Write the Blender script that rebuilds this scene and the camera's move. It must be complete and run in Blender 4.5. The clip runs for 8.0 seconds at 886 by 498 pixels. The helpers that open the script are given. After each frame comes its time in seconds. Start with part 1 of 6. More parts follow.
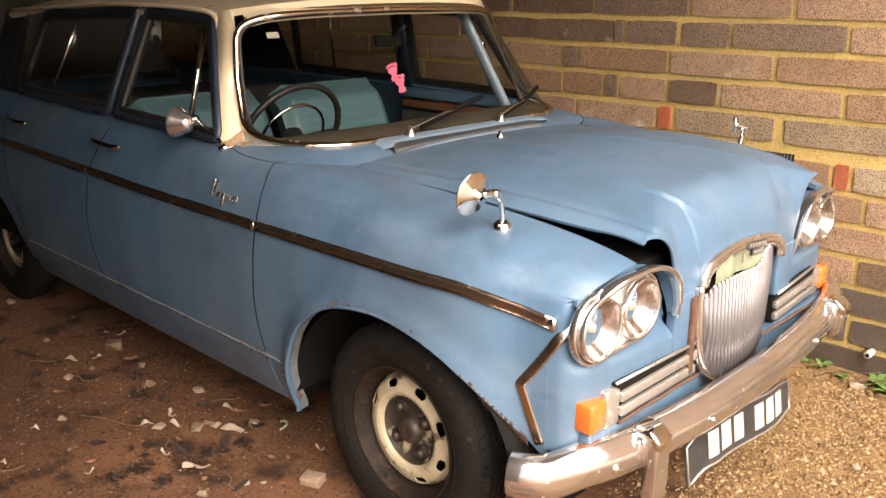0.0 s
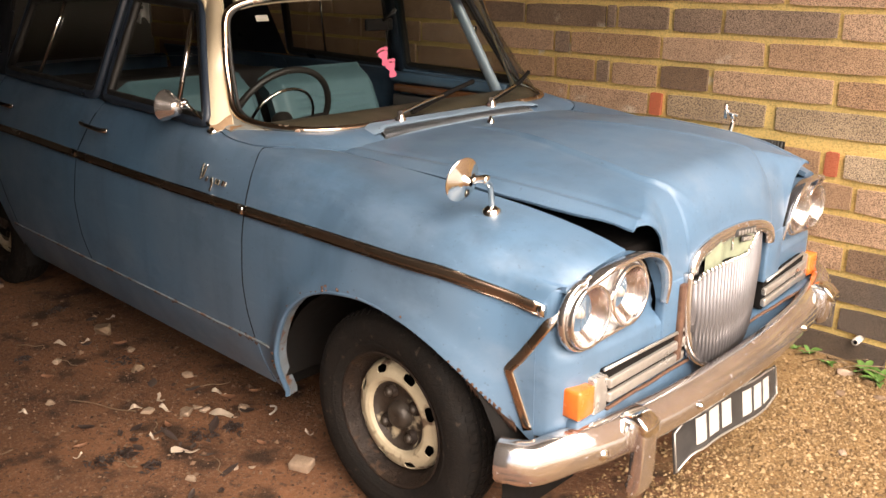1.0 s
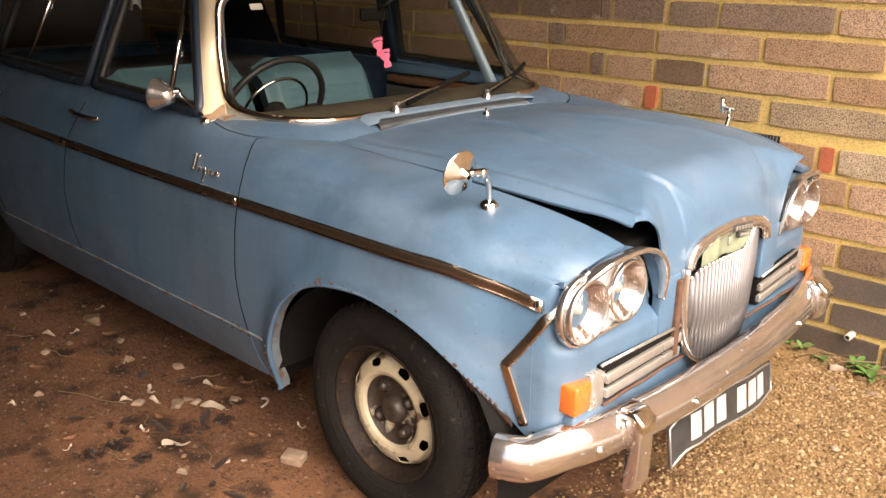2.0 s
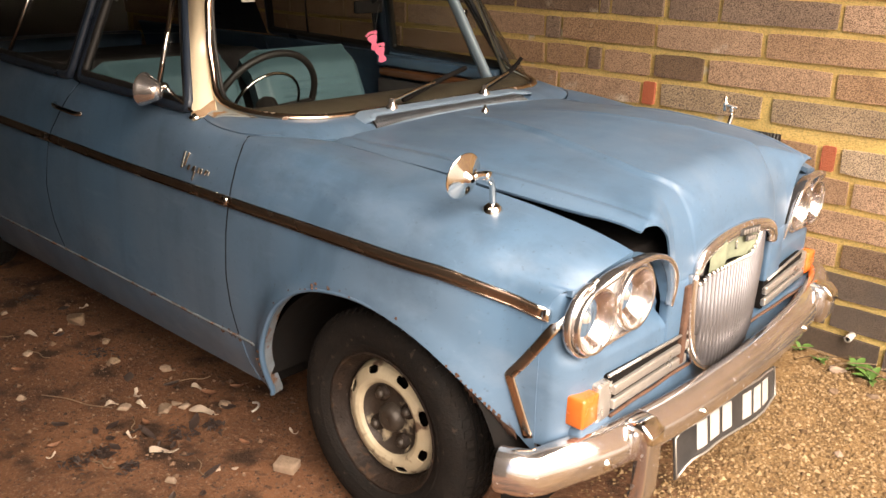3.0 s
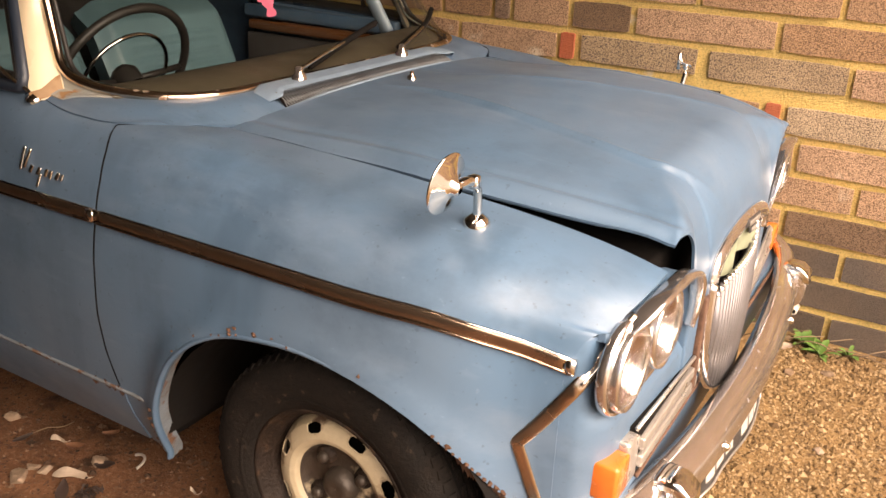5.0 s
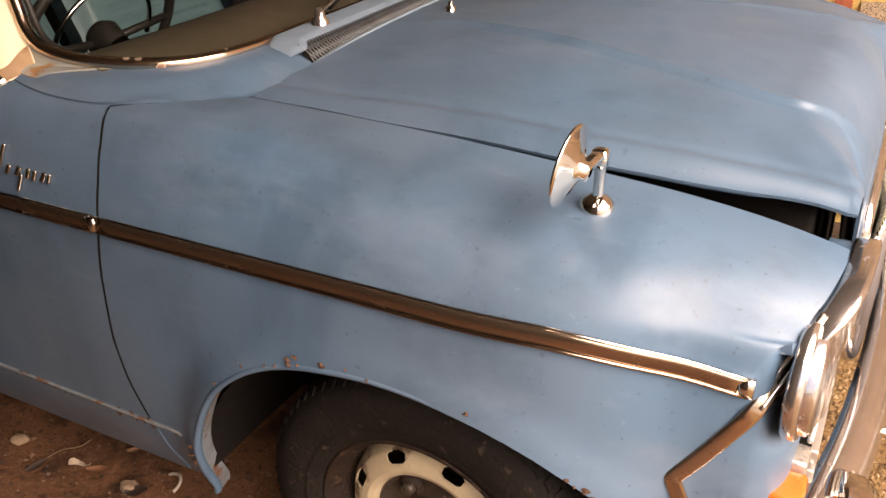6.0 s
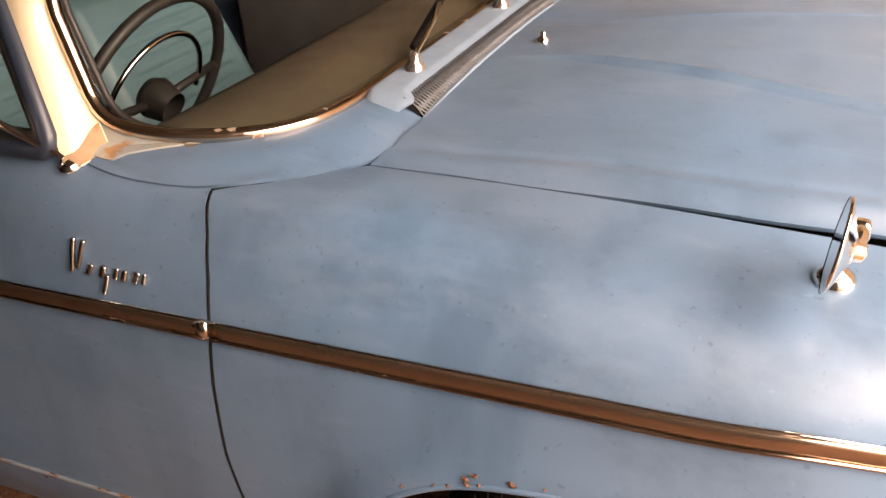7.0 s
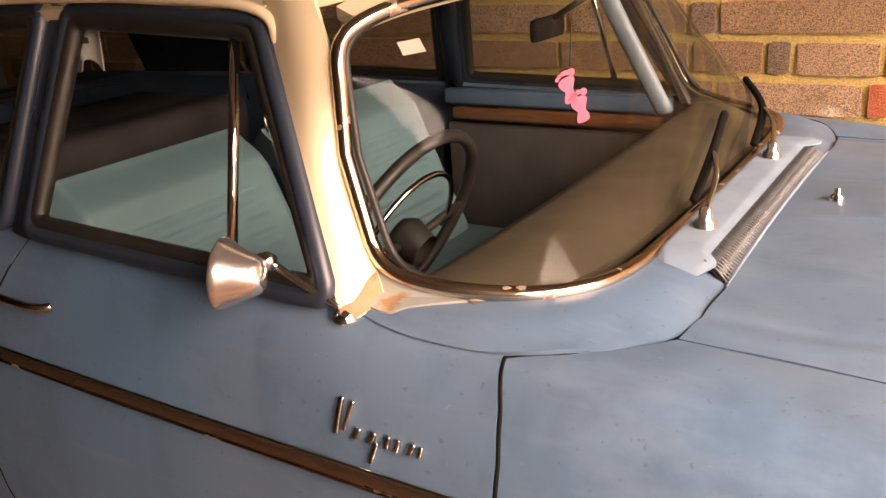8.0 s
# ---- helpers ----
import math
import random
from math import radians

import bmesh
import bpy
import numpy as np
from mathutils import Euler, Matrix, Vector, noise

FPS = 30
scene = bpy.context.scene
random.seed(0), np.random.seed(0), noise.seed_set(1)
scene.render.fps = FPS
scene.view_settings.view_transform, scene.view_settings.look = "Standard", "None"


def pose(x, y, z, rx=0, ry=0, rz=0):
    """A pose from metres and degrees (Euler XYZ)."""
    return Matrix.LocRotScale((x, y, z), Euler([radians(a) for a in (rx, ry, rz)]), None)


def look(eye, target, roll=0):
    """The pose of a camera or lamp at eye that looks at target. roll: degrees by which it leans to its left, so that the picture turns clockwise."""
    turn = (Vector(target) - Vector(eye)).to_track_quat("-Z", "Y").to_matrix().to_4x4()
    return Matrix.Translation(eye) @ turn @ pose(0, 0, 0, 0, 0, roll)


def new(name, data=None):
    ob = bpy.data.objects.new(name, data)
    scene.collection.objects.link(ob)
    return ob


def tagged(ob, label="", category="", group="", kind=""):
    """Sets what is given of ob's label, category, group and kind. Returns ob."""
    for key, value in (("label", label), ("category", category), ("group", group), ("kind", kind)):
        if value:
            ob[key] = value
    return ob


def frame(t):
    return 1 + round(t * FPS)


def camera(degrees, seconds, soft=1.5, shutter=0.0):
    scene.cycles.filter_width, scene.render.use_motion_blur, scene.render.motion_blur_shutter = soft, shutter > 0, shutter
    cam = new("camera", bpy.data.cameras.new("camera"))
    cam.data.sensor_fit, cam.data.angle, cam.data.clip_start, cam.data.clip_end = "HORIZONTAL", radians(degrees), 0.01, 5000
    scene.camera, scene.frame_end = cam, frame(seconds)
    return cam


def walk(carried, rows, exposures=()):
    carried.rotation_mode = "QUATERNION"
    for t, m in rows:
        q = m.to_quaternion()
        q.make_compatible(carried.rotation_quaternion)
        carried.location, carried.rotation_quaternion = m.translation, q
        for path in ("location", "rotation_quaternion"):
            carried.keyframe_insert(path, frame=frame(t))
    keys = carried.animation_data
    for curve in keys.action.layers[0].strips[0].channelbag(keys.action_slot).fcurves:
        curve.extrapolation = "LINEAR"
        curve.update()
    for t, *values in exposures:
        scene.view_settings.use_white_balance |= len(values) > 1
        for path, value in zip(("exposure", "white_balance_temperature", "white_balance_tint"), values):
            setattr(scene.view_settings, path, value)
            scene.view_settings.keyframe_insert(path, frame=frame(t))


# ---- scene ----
cam = camera(54.0, 8.0)
PATH = [
    (0, (1.46, -2.061, 1.356), (0.123, -0.689, 0.781), -0.1),
    (0.5, (1.46, -2.058, 1.356), (0.135, -0.68, 0.766), 0.2),
    (1, (1.461, -2.053, 1.355), (0.144, -0.675, 0.748), 0.3),
    (1.5, (1.458, -2.052, 1.354), (0.15, -0.671, 0.736), 0.5),
    (3, (1.352, -2.019, 1.365), (0.091, -0.608, 0.715), 1.5),
    (3.5, (1.321, -1.959, 1.358), (0.081, -0.53, 0.71), -1.0),
    (4, (1.274, -1.912, 1.345), (-0.02, -0.568, 0.624), -0.4),
    (4.5, (1.13, -1.873, 1.339), (-0.076, -0.437, 0.644), 3.8),
    (4.7, (1.004, -1.831, 1.337), (-0.076, -0.303, 0.629), 4.5),
    (5.8, (0.611, -1.636, 1.343), (-0.194, -0.066, 0.403), -0.9),
    (6, (0.535, -1.575, 1.321), (-0.312, -0.032, 0.371), -1.9),
    (6.2, (0.453, -1.525, 1.309), (-0.442, -0.034, 0.321), -2.3),
    (6.5, (0.357, -1.505, 1.326), (-0.559, -0.05, 0.303), -3.4),
    (7, (0.187, -1.511, 1.354), (-0.562, 0.075, 0.393), -4.6),
    (7.5, (0.031, -1.528, 1.379), (-0.698, 0.134, 0.538), -2.9),
    (8, (-0.084, -1.474, 1.368), (-1.122, 0.088, 0.675), -4.2),
]
EXPOSURE = [(0.0, 1.41, 6700, 15.0), (3.5, 1.38, 7000, 16.0), (4.5, 1.38, 7600, 19.0), (6.0, 1.2, 7500, 25.0), (6.5, 1.66, 7600, 26.0), (7.0, 1.83, 7600, 27.0), (7.5, 1.63, 7800, 28.0), (8.0, 2.16, 8200, 32.0)]
walk(cam, [(t, look(eye, target, roll)) for t, eye, target, roll in PATH], EXPOSURE)

# ---------------------------------------------------------------- light
world = bpy.data.worlds.new("sky")
scene.world = world
world.use_nodes = True
wn = world.node_tree.nodes
sky = wn.new("ShaderNodeTexSky")
sky.sky_type, sky.sun_disc = "NISHITA", False
sky.sun_elevation, sky.sun_rotation = radians(43), radians(109)
sky.air_density, sky.dust_density, sky.ozone_density = 1.0, 4.0, 1.0
wn["Background"].inputs[1].default_value = 0.1
world.node_tree.links.new(sky.outputs[0], wn["Background"].inputs[0])
sun = new("sun", bpy.data.lights.new("sun", "SUN"))
sun.data.energy, sun.data.angle, sun.data.color = 5.0, radians(72), (1.0, 0.9, 0.76)
sun.matrix_world = look((5.3, -1.8, 5.2), (0, 0, 0))

# ---------------------------------------------------------------- materials


def mat(name, color, rough=0.5, metal=0.0, color2=None, scale=8.0, mix=0.5, fine=60.0, grain=0.15, bump=0.0, bump_scale=80.0,
        rust=None, rust_scale=12.0, rust_at=0.66, coat=0.0, rand=0.0, stretch=(1, 1, 1), rough2=0.12, spec=0.5, in_place=False, stain=None):
    """A surface with colour variation at two scales, roughness variation, relief and, where asked, rust or dirt patches."""
    m = bpy.data.materials.new(name)
    m.use_nodes = True
    nt = m.node_tree
    n, link = nt.nodes, nt.links.new
    p = n["Principled BSDF"]
    co = n.new("ShaderNodeTexCoord")
    mp = n.new("ShaderNodeMapping")
    mp.inputs["Scale"].default_value = stretch
    link(n.new("ShaderNodeNewGeometry").outputs["Position"] if in_place else co.outputs["Object"], mp.inputs[0])

    def noise_at(s, detail=4.0):
        t = n.new("ShaderNodeTexNoise")
        t.inputs["Scale"].default_value, t.inputs["Detail"].default_value = s, detail
        link(mp.outputs[0], t.inputs["Vector"])
        return t.outputs["Fac"]

    def blend(fac, a, b, kind="MIX"):
        x = n.new("ShaderNodeMix")
        x.data_type, x.blend_type = "RGBA", kind
        for sock, v in ((x.inputs[0], fac), (x.inputs[6], a), (x.inputs[7], b)):
            if isinstance(v, (int, float)):
                sock.default_value = v
            elif isinstance(v, tuple):
                sock.default_value = (*v, 1)
            else:
                link(v, sock)
        return x.outputs[2]

    def ramp(src, a, b, lo=0.0, hi=1.0):
        r = n.new("ShaderNodeMapRange")
        for k, v in enumerate((a, b, lo, hi)):
            r.inputs[1 + k].default_value = v
        link(src, r.inputs[0])
        return r.outputs[0]

    big, small = noise_at(scale), noise_at(fine, 6.0)
    c2 = color2 or tuple(v * 0.7 for v in color)
    col = blend(ramp(big, 0.5 - mix / 2, 0.5 + mix / 2), color, c2)
    dark = tuple(v * (1 - grain * 2) for v in color)
    col = blend(ramp(small, 0.45, 0.7, 0.0, grain * 3), col, dark)
    if rand:
        info = n.new("ShaderNodeObjectInfo")
        hsv = n.new("ShaderNodeHueSaturation")
        link(ramp(info.outputs["Random"], 0, 1, 1 - rand, 1 + rand), hsv.inputs["Value"])
        link(ramp(info.outputs["Random"], 0, 1, 1 + rand * 0.5, 1 - rand * 0.5), hsv.inputs["Saturation"])
        link(col, hsv.inputs["Color"])
        col = hsv.outputs[0]
    if stain:
        col = blend(ramp(noise_at(stain[1], 6.0), stain[2], stain[2] + 0.1, 0.0, 0.75), col, stain[0])
    rgh = ramp(big, 0.3, 0.7, max(rough - rough2, 0.02), min(rough + rough2, 1.0))
    met = metal
    if rust:
        spots = ramp(noise_at(rust_scale, 8.0), rust_at, rust_at + 0.07)
        col = blend(spots, col, rust)
        rm = n.new("ShaderNodeMix")
        link(spots, rm.inputs[0])
        link(rgh, rm.inputs[2])
        rm.inputs[3].default_value = 0.85
        rgh = rm.outputs[0]
        if metal:
            met = ramp(spots, 0, 1, metal, 0.0)
    link(col, p.inputs["Base Color"])
    link(rgh, p.inputs["Roughness"])
    if isinstance(met, (int, float)):
        p.inputs["Metallic"].default_value = met
    else:
        link(met, p.inputs["Metallic"])
    p.inputs["Coat Weight"].default_value = coat
    p.inputs["Coat Roughness"].default_value = 0.25
    p.inputs["Specular IOR Level"].default_value = spec
    if bump:
        bp = n.new("ShaderNodeBump")
        bp.inputs["Strength"].default_value, bp.inputs["Distance"].default_value = bump, 0.01
        link(noise_at(bump_scale, 8.0), bp.inputs["Height"])
        link(bp.outputs[0], p.inputs["Normal"])
    return m


def glass(name, tint, gloss=0.04, least=0.01):
    m = bpy.data.materials.new(name)
    m.use_nodes = True
    n, link = m.node_tree.nodes, m.node_tree.links.new
    n.remove(n["Principled BSDF"])
    tr, gl, mx, lw, pw, sc = (n.new("ShaderNode" + k) for k in ("BsdfTransparent", "BsdfGlossy", "MixShader", "LayerWeight", "Math", "MapRange"))
    tr.inputs[0].default_value = (*tint, 1)
    gl.inputs["Roughness"].default_value = gloss
    lw.inputs[0].default_value = 0.5
    pw.operation, pw.inputs[1].default_value = "POWER", 5.0
    link(lw.outputs["Facing"], pw.inputs[0])
    link(pw.outputs[0], sc.inputs[0])
    sc.inputs[3].default_value, sc.inputs[4].default_value = least, 1.0
    link(sc.outputs[0], mx.inputs[0])
    link(tr.outputs[0], mx.inputs[1])
    link(gl.outputs[0], mx.inputs[2])
    link(mx.outputs[0], n["Material Output"].inputs[0])
    return m


def paint(name, color):
    """Chalky old car paint: dull and glossy patches, dark smudges, pale rubbed streaks, specks and fine scratches."""
    m = bpy.data.materials.new(name)
    m.use_nodes = True
    n, link = m.node_tree.nodes, m.node_tree.links.new
    p = n["Principled BSDF"]
    co = n.new("ShaderNodeTexCoord")

    def tex(s, stretch=(1, 1, 1), detail=5.0, turn=0.0, rough=0.5):
        mp, t = n.new("ShaderNodeMapping"), n.new("ShaderNodeTexNoise")
        mp.inputs["Scale"].default_value, mp.inputs["Rotation"].default_value = stretch, (0, turn, 0)
        t.inputs["Scale"].default_value, t.inputs["Detail"].default_value, t.inputs["Roughness"].default_value = s, detail, rough
        link(co.outputs["Object"], mp.inputs[0])
        link(mp.outputs[0], t.inputs["Vector"])
        return t.outputs["Fac"]

    def rng(src, a, b, lo=0.0, hi=1.0):
        r = n.new("ShaderNodeMapRange")
        for k, v in enumerate((a, b, lo, hi)):
            r.inputs[1 + k].default_value = v
        link(src, r.inputs[0])
        return r.outputs[0]

    def blend(fac, a, b):
        x = n.new("ShaderNodeMix")
        x.data_type = "RGBA"
        for sock, v in ((x.inputs[0], fac), (x.inputs[6], a), (x.inputs[7], b)):
            if isinstance(v, tuple):
                sock.default_value = (*v, 1)
            else:
                link(v, sock)
        return x.outputs[2]

    dull = tuple(0.72 * v + 0.035 for v in color)
    c = blend(rng(tex(2.3), 0.35, 0.68), color, dull)
    c = blend(rng(tex(3.6, (1, 1, 1.3), 8.0, 0.0, 0.68), 0.5, 0.72, 0.0, 0.6), c, tuple(v * 0.45 for v in color))
    c = blend(rng(tex(11.0, (1, 1, 0.16), 4.0), 0.52, 0.72, 0.0, 0.4), c, tuple(v * 0.5 for v in color))
    c = blend(rng(tex(6.0, (0.5, 1, 1.2), 6.0, 0.3, 0.65), 0.54, 0.74, 0.0, 0.5), c, tuple(v * 0.8 + 0.085 for v in color))
    c = blend(rng(tex(30.0, (0.2, 1, 1), 3.0, -0.25), 0.62, 0.8, 0.0, 0.22), c, tuple(v + 0.1 for v in color))
    c = blend(rng(tex(85.0, (1, 1, 1), 2.0), 0.68, 0.74, 0.0, 0.55), c, tuple(v * 0.4 + 0.012 for v in color))
    c = blend(rng(tex(70.0, (1, 1, 1), 2.0, 1.0), 0.72, 0.78, 0.0, 0.25), c, tuple(v + 0.1 for v in color))
    link(c, p.inputs["Base Color"])
    link(rng(tex(3.2, (1, 1, 1), 6.0), 0.32, 0.68, 0.3, 0.58), p.inputs["Roughness"])
    p.inputs["Coat Weight"].default_value, p.inputs["Coat Roughness"].default_value = 0.2, 0.28
    bp = n.new("ShaderNodeBump")
    bp.inputs["Strength"].default_value, bp.inputs["Distance"].default_value = 0.06, 0.01
    link(tex(9.0, (1, 1, 1), 3.0), bp.inputs["Height"])
    link(bp.outputs[0], p.inputs["Normal"])
    return m


BLUE = paint("faded blue paint", (0.068, 0.133, 0.215))
# The body blue darkened: shade under the roof is put into this colour.
SHADEDBLUE = mat("blue paint darkened for shade", (0.022, 0.033, 0.052), 0.35, 0, (0.016, 0.022, 0.034), 6, 0.5, 60, 0.1)
BROWNSTRIP = mat("brown filled strip", (0.46, 0.36, 0.27), 0.22, 0.95, (0.22, 0.145, 0.1), 12, 0.5, 90, 0.12, stretch=(0.3, 1, 1))
CREAM = mat("cream paint", (0.66, 0.56, 0.4), 0.35, 0, (0.58, 0.47, 0.31), 5, 0.6, 50, 0.06, coat=0.3)
CHROME = mat("pitted chrome", (0.8, 0.77, 0.76), 0.17, 0.95, (0.6, 0.55, 0.52), 9, 0.5, 120, 0.1, rust=(0.1, 0.05, 0.028), rust_scale=60, rust_at=0.67, rough2=0.07)
REFLECTOR = mat("silvered lamp reflector", (0.6, 0.58, 0.58), 0.2, 1.0, (0.5, 0.36, 0.35), 25, 0.6, 90, 0.05, rough2=0.05)
BRIGHT = mat("bright chrome", (0.82, 0.8, 0.77), 0.08, 1.0, (0.7, 0.67, 0.62), 20, 0.5, 90, 0.05, rough2=0.05)
TRIM = mat("tarnished trim", (0.58, 0.46, 0.37), 0.2, 1.0, (0.4, 0.29, 0.21), 10, 0.5, 90, 0.12, rust=(0.12, 0.07, 0.04), rust_scale=26, rust_at=0.66, stretch=(0.4, 1, 1))
SCREENTRIM = mat("aged screen chrome", (0.76, 0.63, 0.5), 0.16, 1.0, (0.6, 0.46, 0.36), 14, 0.5, 90, 0.08, rust=(0.2, 0.1, 0.055), rust_scale=18, rust_at=0.62, rough2=0.06)
BRONZE = mat("tarnished bright trim", (0.66, 0.56, 0.46), 0.22, 1.0, (0.46, 0.36, 0.27), 12, 0.5, 90, 0.12, rust=(0.14, 0.085, 0.045), rust_scale=30, rust_at=0.64)
RUSTSTAIN = mat("rust-stained cream", (0.34, 0.22, 0.115), 0.6, 0, (0.19, 0.105, 0.05), 22, 0.6, 90, 0.15, rust=(0.2, 0.09, 0.04), rust_scale=40, rust_at=0.55)
RUST = mat("rust", (0.12, 0.058, 0.032), 0.9, 0, (0.06, 0.03, 0.019), 40, 0.6, 150, 0.2, 0.5, 120)
RUSTY_STEEL = mat("dirty steel", (0.06, 0.048, 0.038), 0.45, 0.3, (0.03, 0.022, 0.017), 25, 0.6, 90, 0.2, 0.2, 90)
TYRE = mat("tyre rubber", (0.0085, 0.008, 0.0075), 0.8, 0, (0.016, 0.0125, 0.0105), 22, 0.6, 120, 0.2, 0.3, 160, spec=0.14, rust=(0.045, 0.034, 0.026), rust_scale=48, rust_at=0.64)
RIM = mat("cream wheel paint", (0.44, 0.38, 0.27), 0.5, 0, (0.30, 0.24, 0.155), 12, 0.6, 70, 0.14, 0.15, 90, rust=(0.085, 0.05, 0.03), rust_scale=15, rust_at=0.545)
RIMDARK = mat("rusty wheel well", (0.026, 0.017, 0.012), 0.6, 0.0, (0.011, 0.008, 0.007), 22, 0.6, 70, 0.2, 0.5, 120, spec=0.2, rust=(0.045, 0.027, 0.017), rust_scale=40, rust_at=0.6)
# Near black that paints shade into gaps and hollows; real black parts share it.
BLACK = mat("shade black, also for black parts", (0.006, 0.006, 0.006), 0.85, 0, (0.011, 0.009, 0.008), 20, 0.5, 80, 0.1, spec=0.08)
RUBBER = mat("perished rubber", (0.01, 0.0095, 0.009), 0.5, 0, (0.02, 0.017, 0.014), 20, 0.5, 80, 0.1)
DASH = mat("olive dash top", (0.088, 0.072, 0.047), 0.6, 0, (0.062, 0.05, 0.033), 8, 0.5, 120, 0.1, 0.1, 200)
SEAT = mat("teal vinyl", (0.115, 0.212, 0.238), 0.5, 0, (0.09, 0.17, 0.195), 6, 0.5, 120, 0.06, 0.08, 220)
SATIN = mat("dulled chrome shell", (0.86, 0.84, 0.83), 0.16, 0.93, (0.55, 0.5, 0.48), 20, 0.5, 90, 0.1)
STAINED = mat("stained olive-cream paint", (0.33, 0.31, 0.25), 0.45, 0, (0.2, 0.23, 0.25), 9, 0.5, 60, 0.12, rust=(0.26, 0.14, 0.06), rust_scale=20, rust_at=0.6)
CARD = mat("dark trim card", (0.085, 0.078, 0.076), 0.8, 0, (0.05, 0.044, 0.043), 7, 0.5, 100, 0.1)
WOOD = mat("varnished wood capping", (0.17, 0.065, 0.025), 0.35, 0, (0.09, 0.034, 0.013), 10, 0.6, 50, 0.15, stretch=(0.2, 1, 4))
PANEL = mat("chalky pale paint", (0.62, 0.64, 0.66), 0.45, 0, (0.5, 0.5, 0.5), 14, 0.5, 70, 0.08, rust=(0.36, 0.22, 0.14), rust_scale=22, rust_at=0.71)
INNER = mat("grey-blue inner paint", (0.26, 0.33, 0.39), 0.35, 0, (0.2, 0.26, 0.32), 9, 0.5, 60, 0.1)
# A slightly paler blue, lightened further to hold the sky's reflection on the intake.
PALEBLUE = mat("chalky blue paint with sky sheen", (0.2, 0.27, 0.345), 0.55, 0, (0.15, 0.215, 0.285), 12, 0.6, 70, 0.12)
WORN = mat("worn blue-grey paint with rust", (0.15, 0.19, 0.23), 0.6, 0, (0.09, 0.085, 0.08), 14, 0.5, 70, 0.15, 0.3, 90, rust=(0.1, 0.05, 0.027), rust_scale=26, rust_at=0.55)
WHITE = mat("dirty white plastic", (0.5, 0.46, 0.41), 0.45, 0, (0.36, 0.32, 0.28), 20, 0.5, 90, 0.1)
SILVER = mat("dull anodised bars", (0.5, 0.48, 0.45), 0.35, 0.7, (0.36, 0.33, 0.3), 20, 0.5, 90, 0.12)
AMBER = mat("amber lens", (0.62, 0.16, 0.03), 0.22, 0, (0.5, 0.11, 0.02), 30, 0.5, 90, 0.08, coat=0.5)
PLATE = mat("black plate", (0.02, 0.02, 0.021), 0.4, 0, (0.045, 0.042, 0.04), 20, 0.5, 90, 0.1)
LETTER = mat("plate silver", (0.46, 0.44, 0.41), 0.45, 0, (0.36, 0.34, 0.31), 30, 0.5, 90, 0.1)
PINK = mat("pink sticker", (0.85, 0.16, 0.28), 0.5, 0, (0.78, 0.13, 0.24), 20, 0.5, 90, 0.03)
MESHM = mat("grey mesh", (0.13, 0.145, 0.16), 0.45, 0.4, (0.1, 0.1, 0.1), 30, 0.5, 90, 0.1)
GREENY = mat("pale green cloth", (0.27, 0.3, 0.2), 0.9, 0, (0.18, 0.19, 0.13), 30, 0.5, 90, 0.1)
GLASS = glass("window glass", (0.78, 0.8, 0.78))
LENS = glass("lamp glass", (0.93, 0.93, 0.92), 0.1, 0.04)
BLOCKS = mat("brown concrete block", (0.62, 0.395, 0.245), 0.95, 0, (0.46, 0.29, 0.18), 7, 0.5, 300, 0.4, 1.0, 300, rand=0.16, stain=((0.75, 0.67, 0.54), 5.5, 0.64), rust=(0.24, 0.15, 0.1), rust_scale=190, rust_at=0.55, spec=0.2, in_place=True)
DARKBLOCK = mat("sooty brown block", (0.36, 0.24, 0.16), 0.95, 0, (0.25, 0.17, 0.12), 7, 0.5, 300, 0.4, 1.0, 300, rand=0.18, stain=((0.6, 0.52, 0.4), 5.5, 0.66), rust=(0.12, 0.085, 0.065), rust_scale=190, rust_at=0.57, spec=0.2, in_place=True)
SPECKLED = mat("speckled grey-brown block", (0.58, 0.43, 0.28), 0.95, 0, (0.42, 0.31, 0.205), 7, 0.5, 260, 0.4, 0.9, 330, rand=0.12, rust=(0.13, 0.1, 0.085), rust_scale=200, rust_at=0.54, spec=0.2, in_place=True)
GREYBLOCK = mat("grey engineering block", (0.11, 0.09, 0.076), 0.9, 0, (0.18, 0.13, 0.095), 6, 0.5, 330, 0.3, 0.8, 360, rand=0.25, spec=0.25, in_place=True)
REDBRICK = mat("red brick slip", (0.42, 0.11, 0.05), 0.9, 0, (0.36, 0.13, 0.08), 9, 0.5, 200, 0.2, 0.6, 240, spec=0.2, in_place=True)
MORTAR = mat("mustard mortar", (0.80, 0.58, 0.21), 0.95, 0, (0.62, 0.45, 0.17), 5, 0.5, 160, 0.25, 0.7, 200, rust=(0.66, 0.58, 0.42), rust_scale=9, rust_at=0.66, spec=0.2)
LITTER = mat("bleached scraps", (0.48, 0.39, 0.31), 0.7, 0, (0.33, 0.25, 0.18), 30, 0.6, 90, 0.15)
BROWNLEAF = mat("brown leaf", (0.2, 0.09, 0.045), 0.8, 0, (0.13, 0.06, 0.03), 30, 0.6, 90, 0.15)
STONE = mat("pale rubble", (0.31, 0.23, 0.165), 0.9, 0, (0.2, 0.13, 0.085), 12, 0.6, 90, 0.2, 0.5, 90, rand=0.3, spec=0.25)
LEAFMAT = mat("weed leaf", (0.07, 0.15, 0.025), 0.6, 0, (0.11, 0.2, 0.04), 9, 0.6, 60, 0.1)
TWIG = mat("dry stalk", (0.2, 0.135, 0.08), 0.9, 0, (0.13, 0.085, 0.05), 12, 0.6, 60, 0.1)
